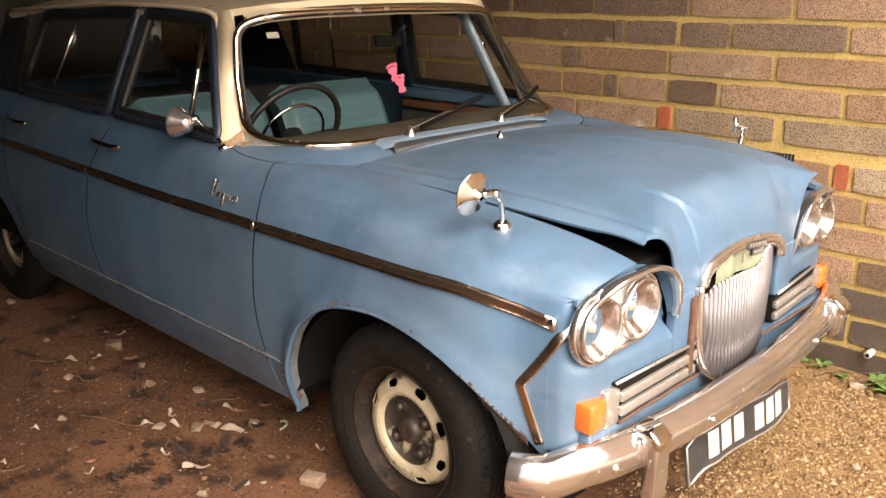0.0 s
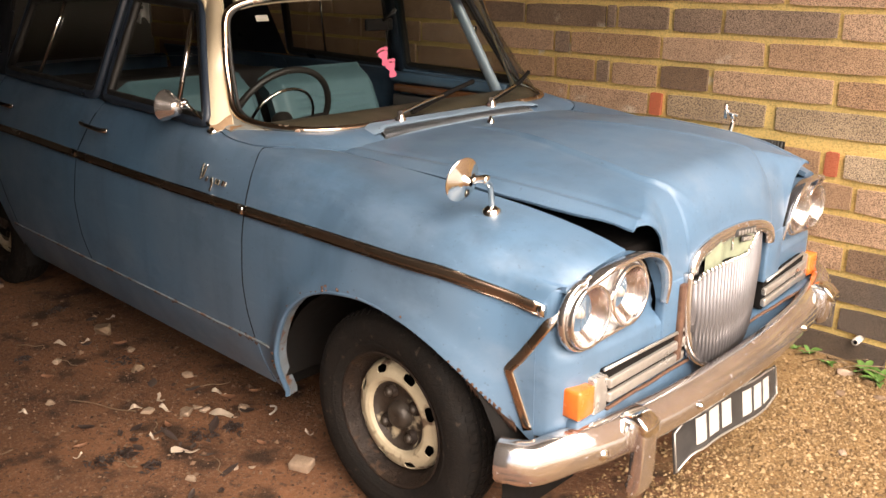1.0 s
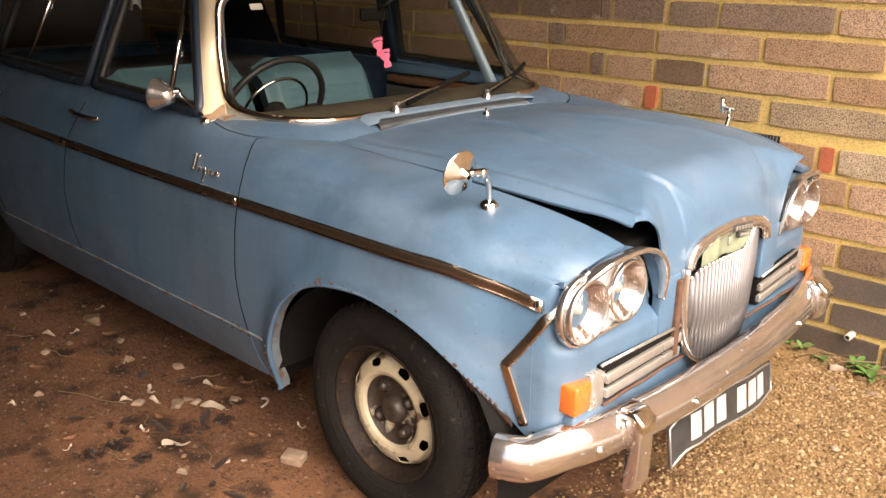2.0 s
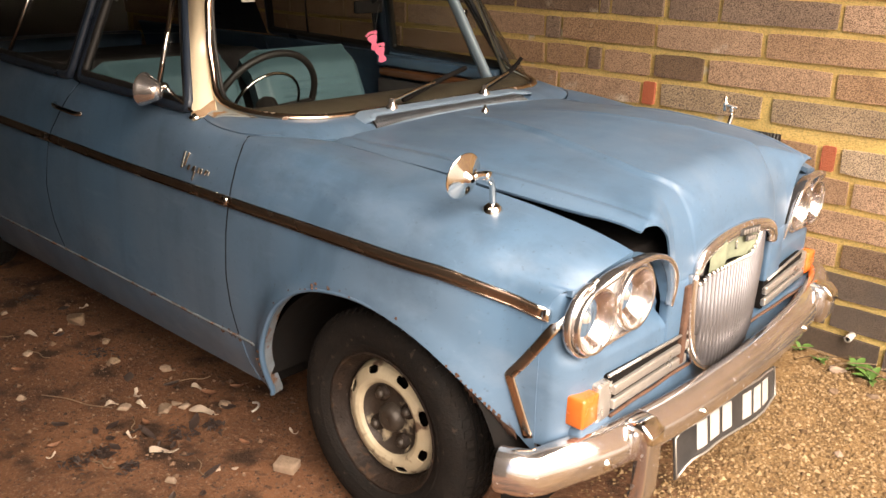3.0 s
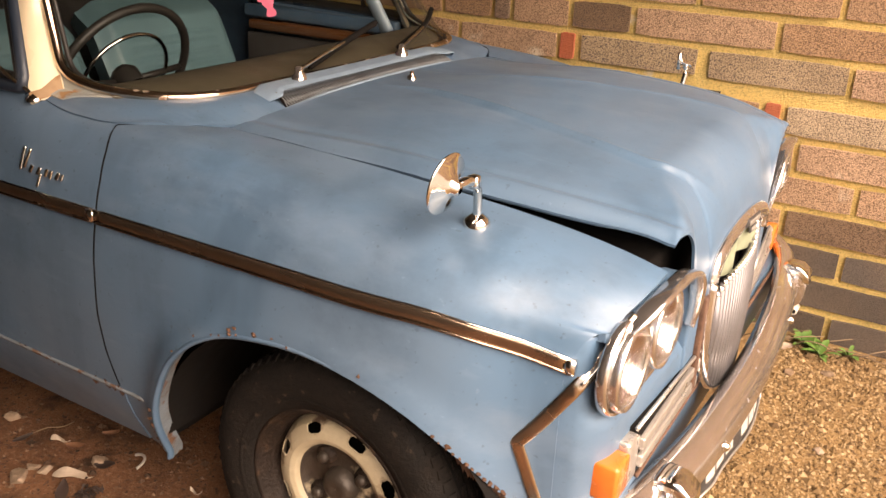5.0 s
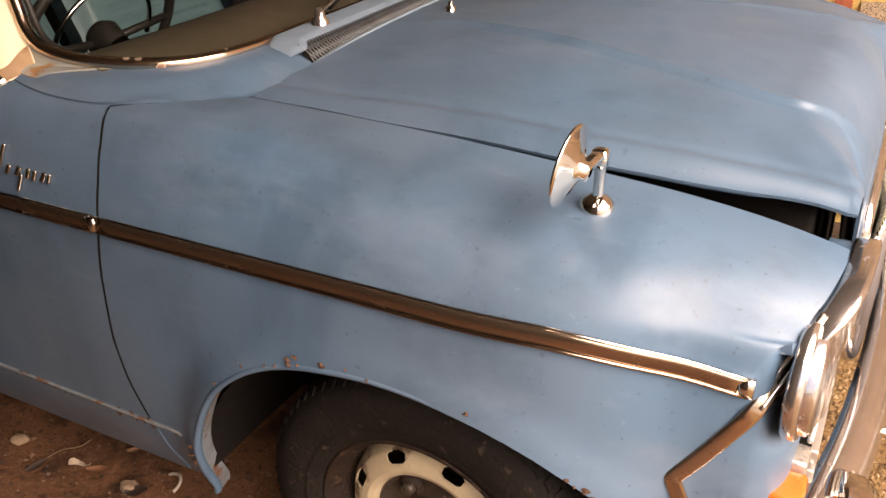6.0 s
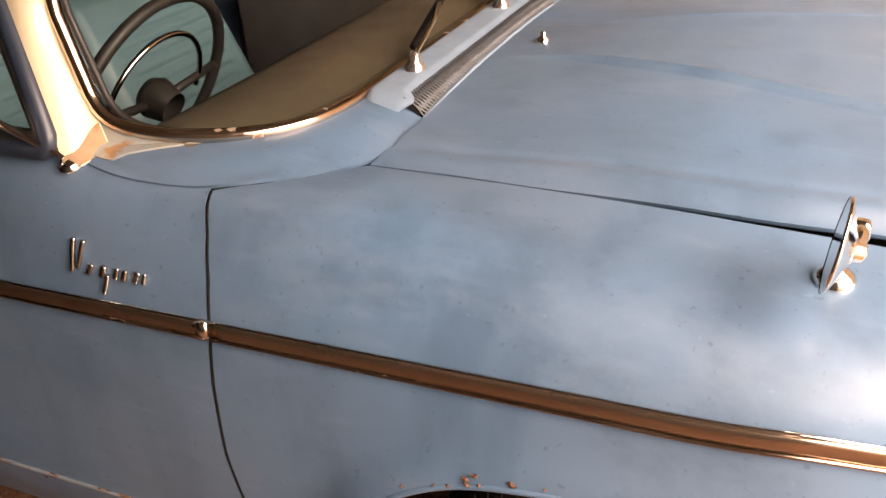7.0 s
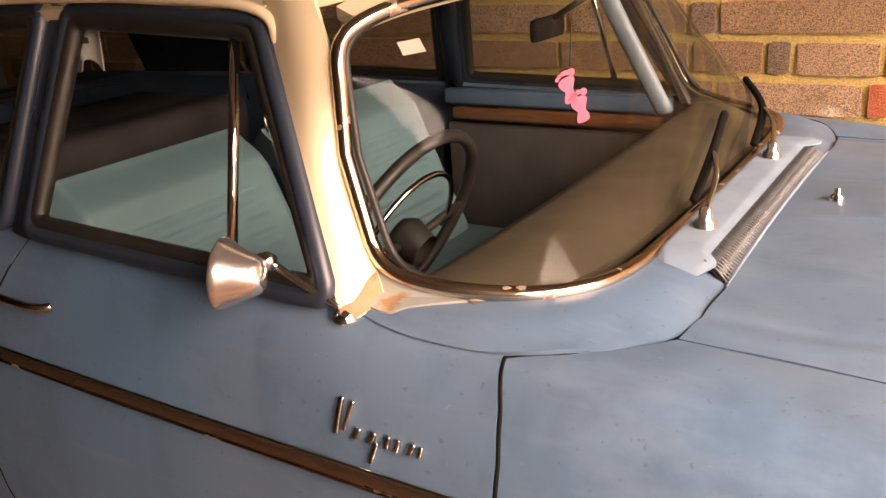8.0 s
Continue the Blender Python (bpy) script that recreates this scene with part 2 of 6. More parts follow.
LEAFDRY = mat("dead leaf", (0.05, 0.03, 0.022), 0.7, 0, (0.025, 0.016, 0.014), 12, 0.6, 60, 0.1, rand=0.3)
RENDERW = mat("dingy garage lining", (0.13, 0.115, 0.1), 0.95, 0, (0.09, 0.08, 0.07), 2, 0.6, 40, 0.15, 0.3, 60)
ROOFM = mat("dark roof boards", (0.14, 0.12, 0.1), 0.95, 0, (0.1, 0.085, 0.07), 2, 0.6, 40, 0.15, 0.3, 60)

# ---------------------------------------------------------------- building helpers


def mesh_of(name, verts, faces, material, smooth=True):
    me = bpy.data.meshes.new(name)
    me.from_pydata([tuple(map(float, v)) for v in verts], [], faces)
    me.validate()
    if material:
        me.materials.append(material)
    bm = bmesh.new()
    bm.from_mesh(me)
    bmesh.ops.recalc_face_normals(bm, faces=bm.faces)
    for f in bm.faces:
        f.smooth = smooth
    bm.to_mesh(me)
    bm.free()
    return me


def part(name, data, material, parent, label="", smooth=True):
    """Links (verts, faces), a bmesh or a mesh as ONE mesh object under a thing or part."""
    if isinstance(data, tuple):
        data = mesh_of(name, data[0], data[1], material, smooth)
    elif isinstance(data, bmesh.types.BMesh):
        me = bpy.data.meshes.new(name)
        for f in data.faces:
            f.smooth = smooth
        data.to_mesh(me)
        data.free()
        me.materials.append(material)
        data = me
    ob = new(name, data)
    if parent is not None:
        ob.parent = parent
    if label:
        tagged(ob, label)
    return ob


def thing(name, label, category, group="", at=(0, 0, 0)):
    ob = new(name)
    ob.location = at
    return tagged(ob, label, category, group)


def solid(ob, t, toward=(-1.2, 0.0, 0.6)):
    """Gives a surface a thickness t on the side that faces the point toward, with sharp edges all round."""
    me = ob.data
    n = len(me.vertices)
    co = np.array([v.co[:] for v in me.vertices])
    no = np.array([v.normal[:] for v in me.vertices])
    if ((np.array(toward) - co) * no).sum() > 0:
        no = -no
    back = co - no * t
    polys = [tuple(p.vertices) for p in me.polygons]
    count = {}
    for p in polys:
        for a, b in zip(p, p[1:] + p[:1]):
            count[(min(a, b), max(a, b))] = count.get((min(a, b), max(a, b)), 0) + 1
    verts, faces = [*co, *back], polys + [tuple(i + n for i in p[::-1]) for p in polys]
    for (a, b), c in count.items():
        if c == 1:
            o = len(verts)
            verts += [co[a], co[b], back[b], back[a]]
            faces.append((o, o + 1, o + 2, o + 3))
    fresh = mesh_of(me.name, verts, faces, me.materials[0], me.polygons[0].use_smooth)
    ob.data = fresh
    bpy.data.meshes.remove(me)
    return ob


def grid(fn, nu, nv, flip=False):
    """Verts and faces of the surface fn(u, v), u and v from 0 to 1."""
    verts = [fn(i / nu, j / nv) for i in range(nu + 1) for j in range(nv + 1)]
    faces = []
    for i in range(nu):
        for j in range(nv):
            a = i * (nv + 1) + j
            f = (a, a + 1, a + nv + 2, a + nv + 1)
            faces.append(f[::-1] if flip else f)
    return verts, faces


def smooth_path(pts, n, closed=False):
    """n points along a rounded curve through pts."""
    p = np.array(pts, float)
    k = len(p)
    out = []
    spans = k if closed else k - 1
    for i in range(n):
        s = i / n * spans if closed else i / (n - 1) * spans
        a = min(int(s), spans - 1)
        t = s - a
        g = [p[(a + d) % k] if closed else p[min(max(a + d, 0), k - 1)] for d in (-1, 0, 1, 2)]
        out.append(0.5 * (2 * g[1] + (g[2] - g[0]) * t + (2 * g[0] - 5 * g[1] + 4 * g[2] - g[3]) * t * t + (3 * g[1] - g[0] - 3 * g[2] + g[3]) * t ** 3))
    return np.array(out)


def sweep(path, section, closed=False, up=(0, 0, 1), scale=None):
    """Verts and faces of a 2D section carried along a path; section (side, up) pairs."""
    p = np.array(path, float)
    n, k = len(p), len(section)
    verts, faces = [], []
    for i in range(n):
        d = p[(i + 1) % n] - p[i - 1] if closed else p[min(i + 1, n - 1)] - p[max(i - 1, 0)]
        d /= np.linalg.norm(d) + 1e-9
        u = np.array(up[i] if isinstance(up, list) else up, float)
        side = np.cross(d, u)
        side /= np.linalg.norm(side) + 1e-9
        v = np.cross(side, d)
        s = scale[i] if scale is not None else 1.0
        verts += [p[i] + (side * a + v * b) * s for a, b in section]
    for i in range(n if closed else n - 1):
        for j in range(k):
            a, b = i * k + j, i * k + (j + 1) % k
            c, e = ((i + 1) % n) * k + (j + 1) % k, ((i + 1) % n) * k + j
            faces.append((a, b, c, e))
    if not closed:
        faces += [tuple(range(k)), tuple(range((n - 1) * k, n * k))[::-1]]
    return verts, faces


def ring(r, k=8, ry=None, power=1.0):
    out = []
    for i in range(k):
        c, s = math.cos(2 * math.pi * i / k), math.sin(2 * math.pi * i / k)
        out.append((math.copysign(abs(c) ** power, c) * r, math.copysign(abs(s) ** power, s) * (ry or r)))
    return out


def tube(pts, r, n=0, closed=False, k=8, up=(0, 0, 1), scale=None):
    path = smooth_path(pts, n, closed) if n else pts
    return sweep(path, ring(r, k), closed, up, scale)


def join(*groups):
    verts, faces = [], []
    for v, f in groups:
        o = len(verts)
        verts += list(v)
        faces += [tuple(i + o for i in q) for q in f]
    return verts, faces


def lathe(profile, k=32, axis="y", at=(0, 0, 0)):
    """A profile of (radius, along) pairs turned about an axis."""
    verts, faces = [], []
    for r, h in profile:
        for i in range(k):
            c, s = r * math.cos(2 * math.pi * i / k), r * math.sin(2 * math.pi * i / k)
            q = {"y": (c, h, s), "x": (h, c, s), "z": (c, s, h)}[axis]
            verts.append((at[0] + q[0], at[1] + q[1], at[2] + q[2]))
    for j in range(len(profile) - 1):
        for i in range(k):
            faces.append((j * k + i, j * k + (i + 1) % k, (j + 1) * k + (i + 1) % k, (j + 1) * k + i))
    return verts, faces


def box(x0, x1, y0, y1, z0, z1, bevel=0.004):
    """A box with chamfered edges."""
    b = min(bevel, (x1 - x0) * 0.45, (y1 - y0) * 0.45, (z1 - z0) * 0.45)
    bm = bmesh.new()
    bmesh.ops.create_cube(bm, size=1.0, matrix=Matrix.LocRotScale(((x0 + x1) / 2, (y0 + y1) / 2, (z0 + z1) / 2), None, (x1 - x0, y1 - y0, z1 - z0)))
    if b > 0:
        bmesh.ops.bevel(bm, geom=bm.edges[:], offset=b, segments=2, affect="EDGES", profile=0.5)
    return bm


def ease(a, b, x):
    t = min(max((x - a) / (b - a), 0.0), 1.0)
    return t * t * (3 - 2 * t)


def mixv(a, b, t):
    return tuple(p + (q - p) * t for p, q in zip(a, b))

# ---------------------------------------------------------------- setting


def ground_material():
    m = bpy.data.materials.new("earth and gravel")
    m.use_nodes = True
    n, link = m.node_tree.nodes, m.node_tree.links.new
    p = n["Principled BSDF"]
    co, sep = n.new("ShaderNodeTexCoord"), n.new("ShaderNodeSeparateXYZ")
    link(co.outputs["Object"], sep.inputs[0])

    def tex(s, d=6.0):
        t = n.new("ShaderNodeTexNoise")
        t.inputs["Scale"].default_value, t.inputs["Detail"].default_value = s, d
        link(co.outputs["Object"], t.inputs["Vector"])
        return t.outputs["Fac"]

    def math_of(op, a, b):
        x = n.new("ShaderNodeMath")
        x.operation = op
        for k, v in enumerate((a, b)):
            if isinstance(v, (int, float)):
                x.inputs[k].default_value = v
            else:
                link(v, x.inputs[k])
        return x.outputs[0]

    def rng(src, a, b, lo=0.0, hi=1.0):
        r = n.new("ShaderNodeMapRange")
        for k, v in enumerate((a, b, lo, hi)):
            r.inputs[1 + k].default_value = v
        link(src, r.inputs[0])
        return r.outputs[0]

    def blend(fac, a, b):
        x = n.new("ShaderNodeMix")
        x.data_type = "RGBA"
        for sock, v in ((x.inputs[0], fac), (x.inputs[6], a), (x.inputs[7], b)):
            if isinstance(v, tuple):
                sock.default_value = (*v, 1)
            else:
                link(v, sock)
        return x.outputs[2]

    earth = blend(rng(tex(2.2), 0.35, 0.65), (0.185, 0.086, 0.043), (0.1, 0.048, 0.026))
    earth = blend(rng(tex(110, 3), 0.52, 0.66, 0.0, 0.8), earth, (0.2, 0.115, 0.07))
    earth = blend(rng(tex(7), 0.52, 0.66, 0.0, 0.9), earth, (0.03, 0.018, 0.012))
    earth = blend(rng(tex(55, 3), 0.56, 0.68, 0.0, 0.7), earth, (0.04, 0.024, 0.017))
    sand = blend(rng(tex(5), 0.35, 0.65), (0.225, 0.138, 0.06), (0.165, 0.099, 0.043))
    sand = blend(rng(tex(90, 3), 0.5, 0.66), sand, (0.27, 0.18, 0.09))
    sand = blend(rng(tex(70, 3), 0.58, 0.7), sand, (0.1, 0.058, 0.026))
    edge = math_of("ADD", math_of("ADD", sep.outputs[0], math_of("MULTIPLY", sep.outputs[1], 0.3)), math_of("MULTIPLY", math_of("SUBTRACT", tex(4.5), 0.5), 0.5))
    yard = blend(rng(tex(1.1), 0.35, 0.65), (0.44, 0.40, 0.35), (0.34, 0.31, 0.27))
    sand = blend(rng(edge, 1.4, 2.2), sand, yard)
    link(blend(rng(edge, 0.36, 0.6), earth, sand), p.inputs["Base Color"])
    p.inputs["Roughness"].default_value = 0.95
    p.inputs["Specular IOR Level"].default_value = 0.2
    bp = n.new("ShaderNodeBump")
    bp.inputs["Strength"].default_value, bp.inputs["Distance"].default_value = 0.75, 0.006
    link(math_of("ADD", tex(190, 4), math_of("ADD", tex(75, 4), math_of("MULTIPLY", tex(26, 3), 1.2))), bp.inputs["Height"])
    link(bp.outputs[0], p.inputs["Normal"])
    return m


def ground_z(x, y):
    near = 1.0 if abs(x) < 4 and abs(y) < 4 else 0.0
    return near * (0.012 * noise.noise((x * 2.1, y * 2.1, 3.0)) + 0.006 * noise.noise((x * 9, y * 9, 1.0)) + 0.003 * noise.noise((x * 25, y * 25, 7.0)))


fine = np.arange(-2.6, 2.61, 0.035)
xs = np.concatenate(([-900, -200, -50, -12, -5, -3.4], fine, [3.4, 5, 12, 50, 200, 900]))
ys = np.concatenate(([-900, -200, -50, -12, -5, -3.4], np.arange(-2.4, 1.3, 0.035), [1.6, 3.4, 5, 12, 50, 200, 900]))
gv = [(x, y, ground_z(x, y)) for x in xs for y in ys]
gf = [(i * len(ys) + j, (i + 1) * len(ys) + j, (i + 1) * len(ys) + j + 1, i * len(ys) + j + 1) for i in range(len(xs) - 1) for j in range(len(ys) - 1)]
ground = tagged(part("ground", (gv, gf), ground_material(), None), "brown trodden earth turning to sandy gravel", "ground", kind="structure")

WALL_Y = 1.086
COURSE = 0.1115
wall_north = tagged(part("wall_north", box(-4.4, 6.6, WALL_Y + 0.012, WALL_Y + 0.22, -0.05, 5.6, 0.004), MORTAR, None), "brown concrete block wall with sandy yellow mortar", "wall", kind="structure")
wall_west = tagged(part("wall_west", box(-4.62, -4.4, -2.3, WALL_Y + 0.22, -0.05, 2.15, 0.004), RENDERW, None), "dingy end wall of the open garage", "wall", kind="structure")
wall_south = tagged(part("wall_south", box(-4.4, 0.8, -2.3, -2.1, -0.05, 2.15, 0.004), RENDERW, None), "dingy side wall of the open garage", "wall", kind="structure")
ceiling = tagged(part("ceiling", box(-4.62, 0.8, -2.3, WALL_Y + 0.011, 2.15, 2.3, 0.004), ROOFM, None), "dark boarded garage roof", "ceiling", kind="structure")

# ---------------------------------------------------------------- the car
car = thing("car", "faded blue saloon car with cream roof on bare earth", "car")

ZT = np.polyfit([-0.6, -0.45, -0.33, -0.15, 0.0, 0.16, 0.33, 0.42, 0.52], [0.888, 0.885, 0.882, 0.878, 0.871, 0.858, 0.838, 0.822, 0.796], 4)


def gap_y(x):
    """Half width of the bonnet opening."""
    return 0.512 + 0.030 * (1 - ease(0.1, 0.52, x))


def wing_edge(x):
    return float(np.polyval(ZT, min(max(x, -0.6), 0.54)))


NARROW = smooth_path([(0.0, 1.0), (0.12, 1.0), (0.22, 0.988), (0.3, 0.958), (0.386, 0.908), (0.46, 0.884), (0.5, 0.853), (0.53, 0.82), (0.56, 0.79)], 60)


def sec_pts(x):
    """Half section of the body side: (half width, height) from the sill up to the bonnet gap or the waist."""
    s, q = ease(-0.5, 0.3, x), 1 - ease(-0.8, -0.54, x)
    d = wing_edge(x) - wing_edge(0.3) if x > 0.3 else 0.0
    belt = 0.022 * min(max(-0.7 - x, 0), 0.75)
    low = [(0.728, 0.215), (0.777, 0.34), (0.791, 0.50), (0.787, 0.64), (0.777, 0.735)]
    rear = [(0.752, 0.81), (0.715, 0.866), (0.676, 0.893), (0.60, 0.896), (gap_y(x), wing_edge(x))]
    front = [(0.752, 0.778), (0.712, 0.808), (0.65, 0.828), (0.58, 0.840), (gap_y(x), wing_edge(0.3) if x > 0.3 else wing_edge(x))]
    door = [(0.758, 0.81), (0.74, 0.862), (0.722, 0.895), (0.706, 0.915), (0.692, 0.928)]
    top = [mixv(mixv(a, b, s), c, q) for a, b, c in zip(rear, front, door)]
    top = [(y, z + d + belt * (k + 1) / 5) for k, (y, z) in enumerate(top)]
    w = float(np.interp(x, NARROW[:, 0], NARROW[:, 1])) - 0.13 * ease(2.6, 3.4, -x)
    g = gap_y(x)
    k = (0.79 * w - g) / (0.79 - g)
    pts = [(g + (y - g) * k, z) for y, z in low + top]
    flare = 0.012 * math.exp(-((x - 0.02) / 0.3) ** 2)
    return [(y + flare * math.exp(-((z - 0.6) / 0.07) ** 2), z) for y, z in pts]


def section(x, n=40):
    return smooth_path(sec_pts(x), n)


SEC = {}


def side_at(x, v):
    """Point of the side at station x, v from 0 (sill) to 1."""
    k = round(x, 4)
    if k not in SEC:
        SEC[k] = section(x)
    s = SEC[k]
    t = np.linspace(0, 1, len(s))
    return float(np.interp(v, t, s[:, 0])), float(np.interp(v, t, s[:, 1]))


def v_of_z(x, z):
    k = round(x, 4)
    side_at(x, 0)
    s = SEC[k]
    return float(np.interp(z, np.maximum.accumulate(s[:, 1]), np.linspace(0, 1, len(s))))


def half_width(x, z):
    return side_at(x, v_of_z(x, z))[0]


ARCH = smooth_path([(-0.402, 0.20), (-0.385, 0.30), (-0.355, 0.40), (-0.29, 0.51), (-0.18, 0.587), (-0.03, 0.618), (0.10, 0.611), (0.21, 0.575), (0.30, 0.51), (0.37, 0.44), (0.43, 0.38)], 80)


def arch_z(x):
    return float(np.interp(x, ARCH[:, 0], ARCH[:, 1], left=0.2, right=0.38))


def rear_arch_z(x):
    r = 1 - ((x + 2.58) / 0.36) ** 2
    return 0.22 + 0.33 * math.sqrt(r) if r > 0 else 0.2


def front_seam(z):
    return float(np.interp(z, [0.2, 0.36, 0.45, 0.53, 0.65, 0.73, 0.80, 0.85, 0.897, 0.94], [-0.468, -0.484, -0.508, -0.517, -0.514, -0.506, -0.508, -0.518, -0.538, -0.552]))


def rear_seam(z):
    return float(np.interp(z, [0.2, 0.364, 0.455, 0.578, 0.754, 0.875, 0.96], [-1.455, -1.496, -1.541, -1.563, -1.53, -1.455, -1.40]))


def tail_seam(z):
    return float(np.interp(z, [0.2, 0.36, 0.6, 0.8, 0.96], [-2.13, -2.15, -2.3, -2.34, -2.3]))


def cowl_limit(x):
    return gap_y(x) if x > -0.378 else float(np.interp(x, [-0.56, -0.542, -0.472, -0.419, -0.390, -0.378], [0.695, 0.687, 0.656, 0.616, 0.575, 0.546]))


def v_of_y(x, y):
    side_at(x, 0)
    s = SEC[round(x, 4)]
    upper = s[:, 1] > 0.72
    ys_, t = s[upper, 0], np.linspace(0, 1, len(s))[upper]
    return float(np.interp(-y, -ys_, t))


def under_wing(x, y, z):
    """Keeps a point just below the wing's top."""
    if z < 0.6 or y < gap_y(x):
        return z
    xr = round(min(x, 0.545), 3)
    return min(z, side_at(xr, v_of_y(xr, y))[1] - 0.006)


GAP = 0.0032


def strip_z(x):
    return 0.738 - 0.056 * ease(0.2, 0.53, x) + 0.018 * ease(0.8, 2.4, -x)


def arch_flare(x, z):
    """Outward roll of the wing round the wheel arch."""
    d = float(np.min(np.hypot(ARCH[:, 0] - x, ARCH[:, 1] - z)))
    return (0.013 + 0.006 * ease(0.1, 0.3, -x)) * math.exp(-(d / 0.036) ** 2) * (1 - ease(0.34, 0.42, x))


def side_panel(sg, rear, front, low, top=None, base=0.2, flare=False):
    def fn(u, v):
        z = 0.2 + 0.7 * v
        for _ in range(5):
            xa, xb = rear(z) + GAP, front(z) - GAP
            x = xa + (xb - xa) * u
            hi = v_of_y(x, top(x)) if top else 1.0
            lo = v_of_z(x, base)
            z = side_at(x, lo + (hi - lo) * v)[1]
        lo = v_of_z(x, low(x))
        y, z = side_at(x, lo + (hi - lo) * v)
        return x, sg * (y + (arch_flare(x, z) if flare else 0.0)), z
    return fn


def wing_front(z):
    """Where the wing ends, under the chrome brow."""
    return float(np.interp(z, [0.2, 0.55, 0.635, 0.70, 0.757, 0.79, 0.84], [0.446, 0.446, 0.464, 0.486, 0.513, 0.528, 0.531]))


def sill_z(x):
    return 0.362


for sg in (-1, 1):
    wing = part("front_wing", grid(side_panel(sg, front_seam, wing_front, arch_z, cowl_limit, flare=True), 96, 44), BLUE, car, "faded blue front wing with rust along the wheel arch")
    solid(wing, 0.014)
    # rolled lip of the wheel arch
    lip = [(x, sg * (half_width(x, max(z, 0.216)) + arch_flare(x, z) - 0.006), z + 0.002) for x, z in ARCH[:-8]]
    part("arch_lip", sweep(lip, ring(0.0045, 8, 0.007), up=(0, sg, 0), scale=[1.25 - 0.75 * ease(-0.1, 0.3, p[0]) for p in lip]), BLUE, wing)

    def flange_fn(u, v, sg=sg):
        x, z = ARCH[int(round(u * 71))]
        return x + 0.004 * v * math.copysign(1, x), sg * (half_width(x, max(z, 0.216)) + arch_flare(x, z) - 0.006 - 0.034 * v), z + 0.002 + 0.002 * v
    solid(part("arch_flange", grid(flange_fn, 71, 3), WORN, wing, "worn, rusty inner flange of the wheel arch"), 0.003, (0, 0, 0.3))
    fd = part("front_door", grid(side_panel(sg, rear_seam, front_seam, sill_z, base=0.362), 40, 40), BLUE, car, "dull blue front door with a bright side strip")
    solid(fd, 0.014)
    rd = part("rear_door", grid(side_panel(sg, tail_seam, rear_seam, sill_z, base=0.362), 36, 36), BLUE, car)
    solid(rd, 0.014)
    tail = part("rear_wing", grid(side_panel(sg, lambda z: -3.4, tail_seam, rear_arch_z), 60, 30), BLUE, car)
    solid(tail, 0.014)

    def sill_fn(u, v, sg=sg):
        x = -2.2 + u * (-0.474 + 2.2)
        y, z = side_at(x, v_of_z(x, 0.215) + (v_of_z(x, 0.358) - v_of_z(x, 0.215)) * v)
        return x, sg * (y + 0.002), z
    sill = part("sill", grid(sill_fn, 40, 8), BLUE, car)
    ledge = [(x, sg * (half_width(x, 0.3605) + 0.0015), 0.3615) for x in np.linspace(-2.2, -0.41, 60)]
    part("sill_ledge", sweep(ledge, ring(0.0042, 8)), WORN, sill, "worn sill edge with rust")
    solid(sill, 0.014)

    # black sheet close behind the panels, painting the shade of their gaps
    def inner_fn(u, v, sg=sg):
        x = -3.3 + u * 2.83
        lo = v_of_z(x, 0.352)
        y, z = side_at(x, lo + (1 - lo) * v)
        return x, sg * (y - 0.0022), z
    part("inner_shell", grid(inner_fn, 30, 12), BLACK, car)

    # dark seals in the door gaps
    for seam in (front_seam, rear_seam, tail_seam):
        seal = [(seam(z), sg * (half_width(round(seam(z), 4), z) - 0.001), z) for z in np.linspace(0.37, 0.89, 40)]
        part("door_seal", sweep(seal, ring(0.0027, 6, 0.0016), up=(0, sg, 0)), BLACK, car)

    # side strip, in three lengths
    for a, b in ((-3.2, -1.533), (-1.527, -0.51), (-0.503, 0.454)):
        strip = [(x, sg * (half_width(x, strip_z(x)) + 0.004), strip_z(x)) for x in np.linspace(a, b, 40)]
        st = part("side_strip", sweep(strip, ring(0.0122, 10, 0.0045, 0.5), up=(0, sg, 0)), BROWNSTRIP, car, "tarnished brown side strip with bright edges")
        # Bright metal edges; the upper one is paler to paint a highlight along the top.
        for dz in (-0.0118, 0.0118):
            part("strip_edge", tube([(x, sg * (half_width(x, strip_z(x) + dz) + 0.006), strip_z(x) + dz) for x in np.linspace(a, b, 40)], 0.0027, k=6), BRIGHT if dz > 0 else TRIM, st)
        tip = strip[-1]
        part("strip_clip", sweep([(tip[0] - 0.012, tip[1], tip[2]), (tip[0] + 0.006, tip[1], tip[2])], ring(0.014, 8, 0.008, 0.7), up=(0, sg, 0)), BRIGHT, st)

    # nose of the wing: face below and round the lamps
    def nose_fn(u, v, sg=sg):
        z = 0.395 + v * (wing_edge(0.5) - 0.395)
        yo = half_width(0.44, z) - 0.0015
        y = yo + (0.332 - yo) * u
        bulge = (0.0675 + 0.02 * u) * math.sqrt(1 - (1 - min(u / 0.24, 1.0)) ** 2)
        sunk = ease(0.575, 0.612, z) * ease(0.0, 0.14, u) * (0.018 + 0.012 * u)
        x = 0.44 + bulge - sunk
        z = min(z, float(np.interp(y, [0.332, 0.34, 0.346, 0.365, 0.405, 0.46, 0.53, 0.6], [0.60, 0.62, 0.662, 0.705, 0.743, 0.763, 0.768, 0.766]))) if y < 0.6 else z
        return x, sg * y, under_wing(x, y, z)
    nose = part("wing_nose", grid(nose_fn, 60, 40), BLUE, car)
    solid(nose, 0.005)

    # chrome brow and chevron
    brow = [(0.466, half_width(0.466, 0.66) + 0.001, 0.66)]
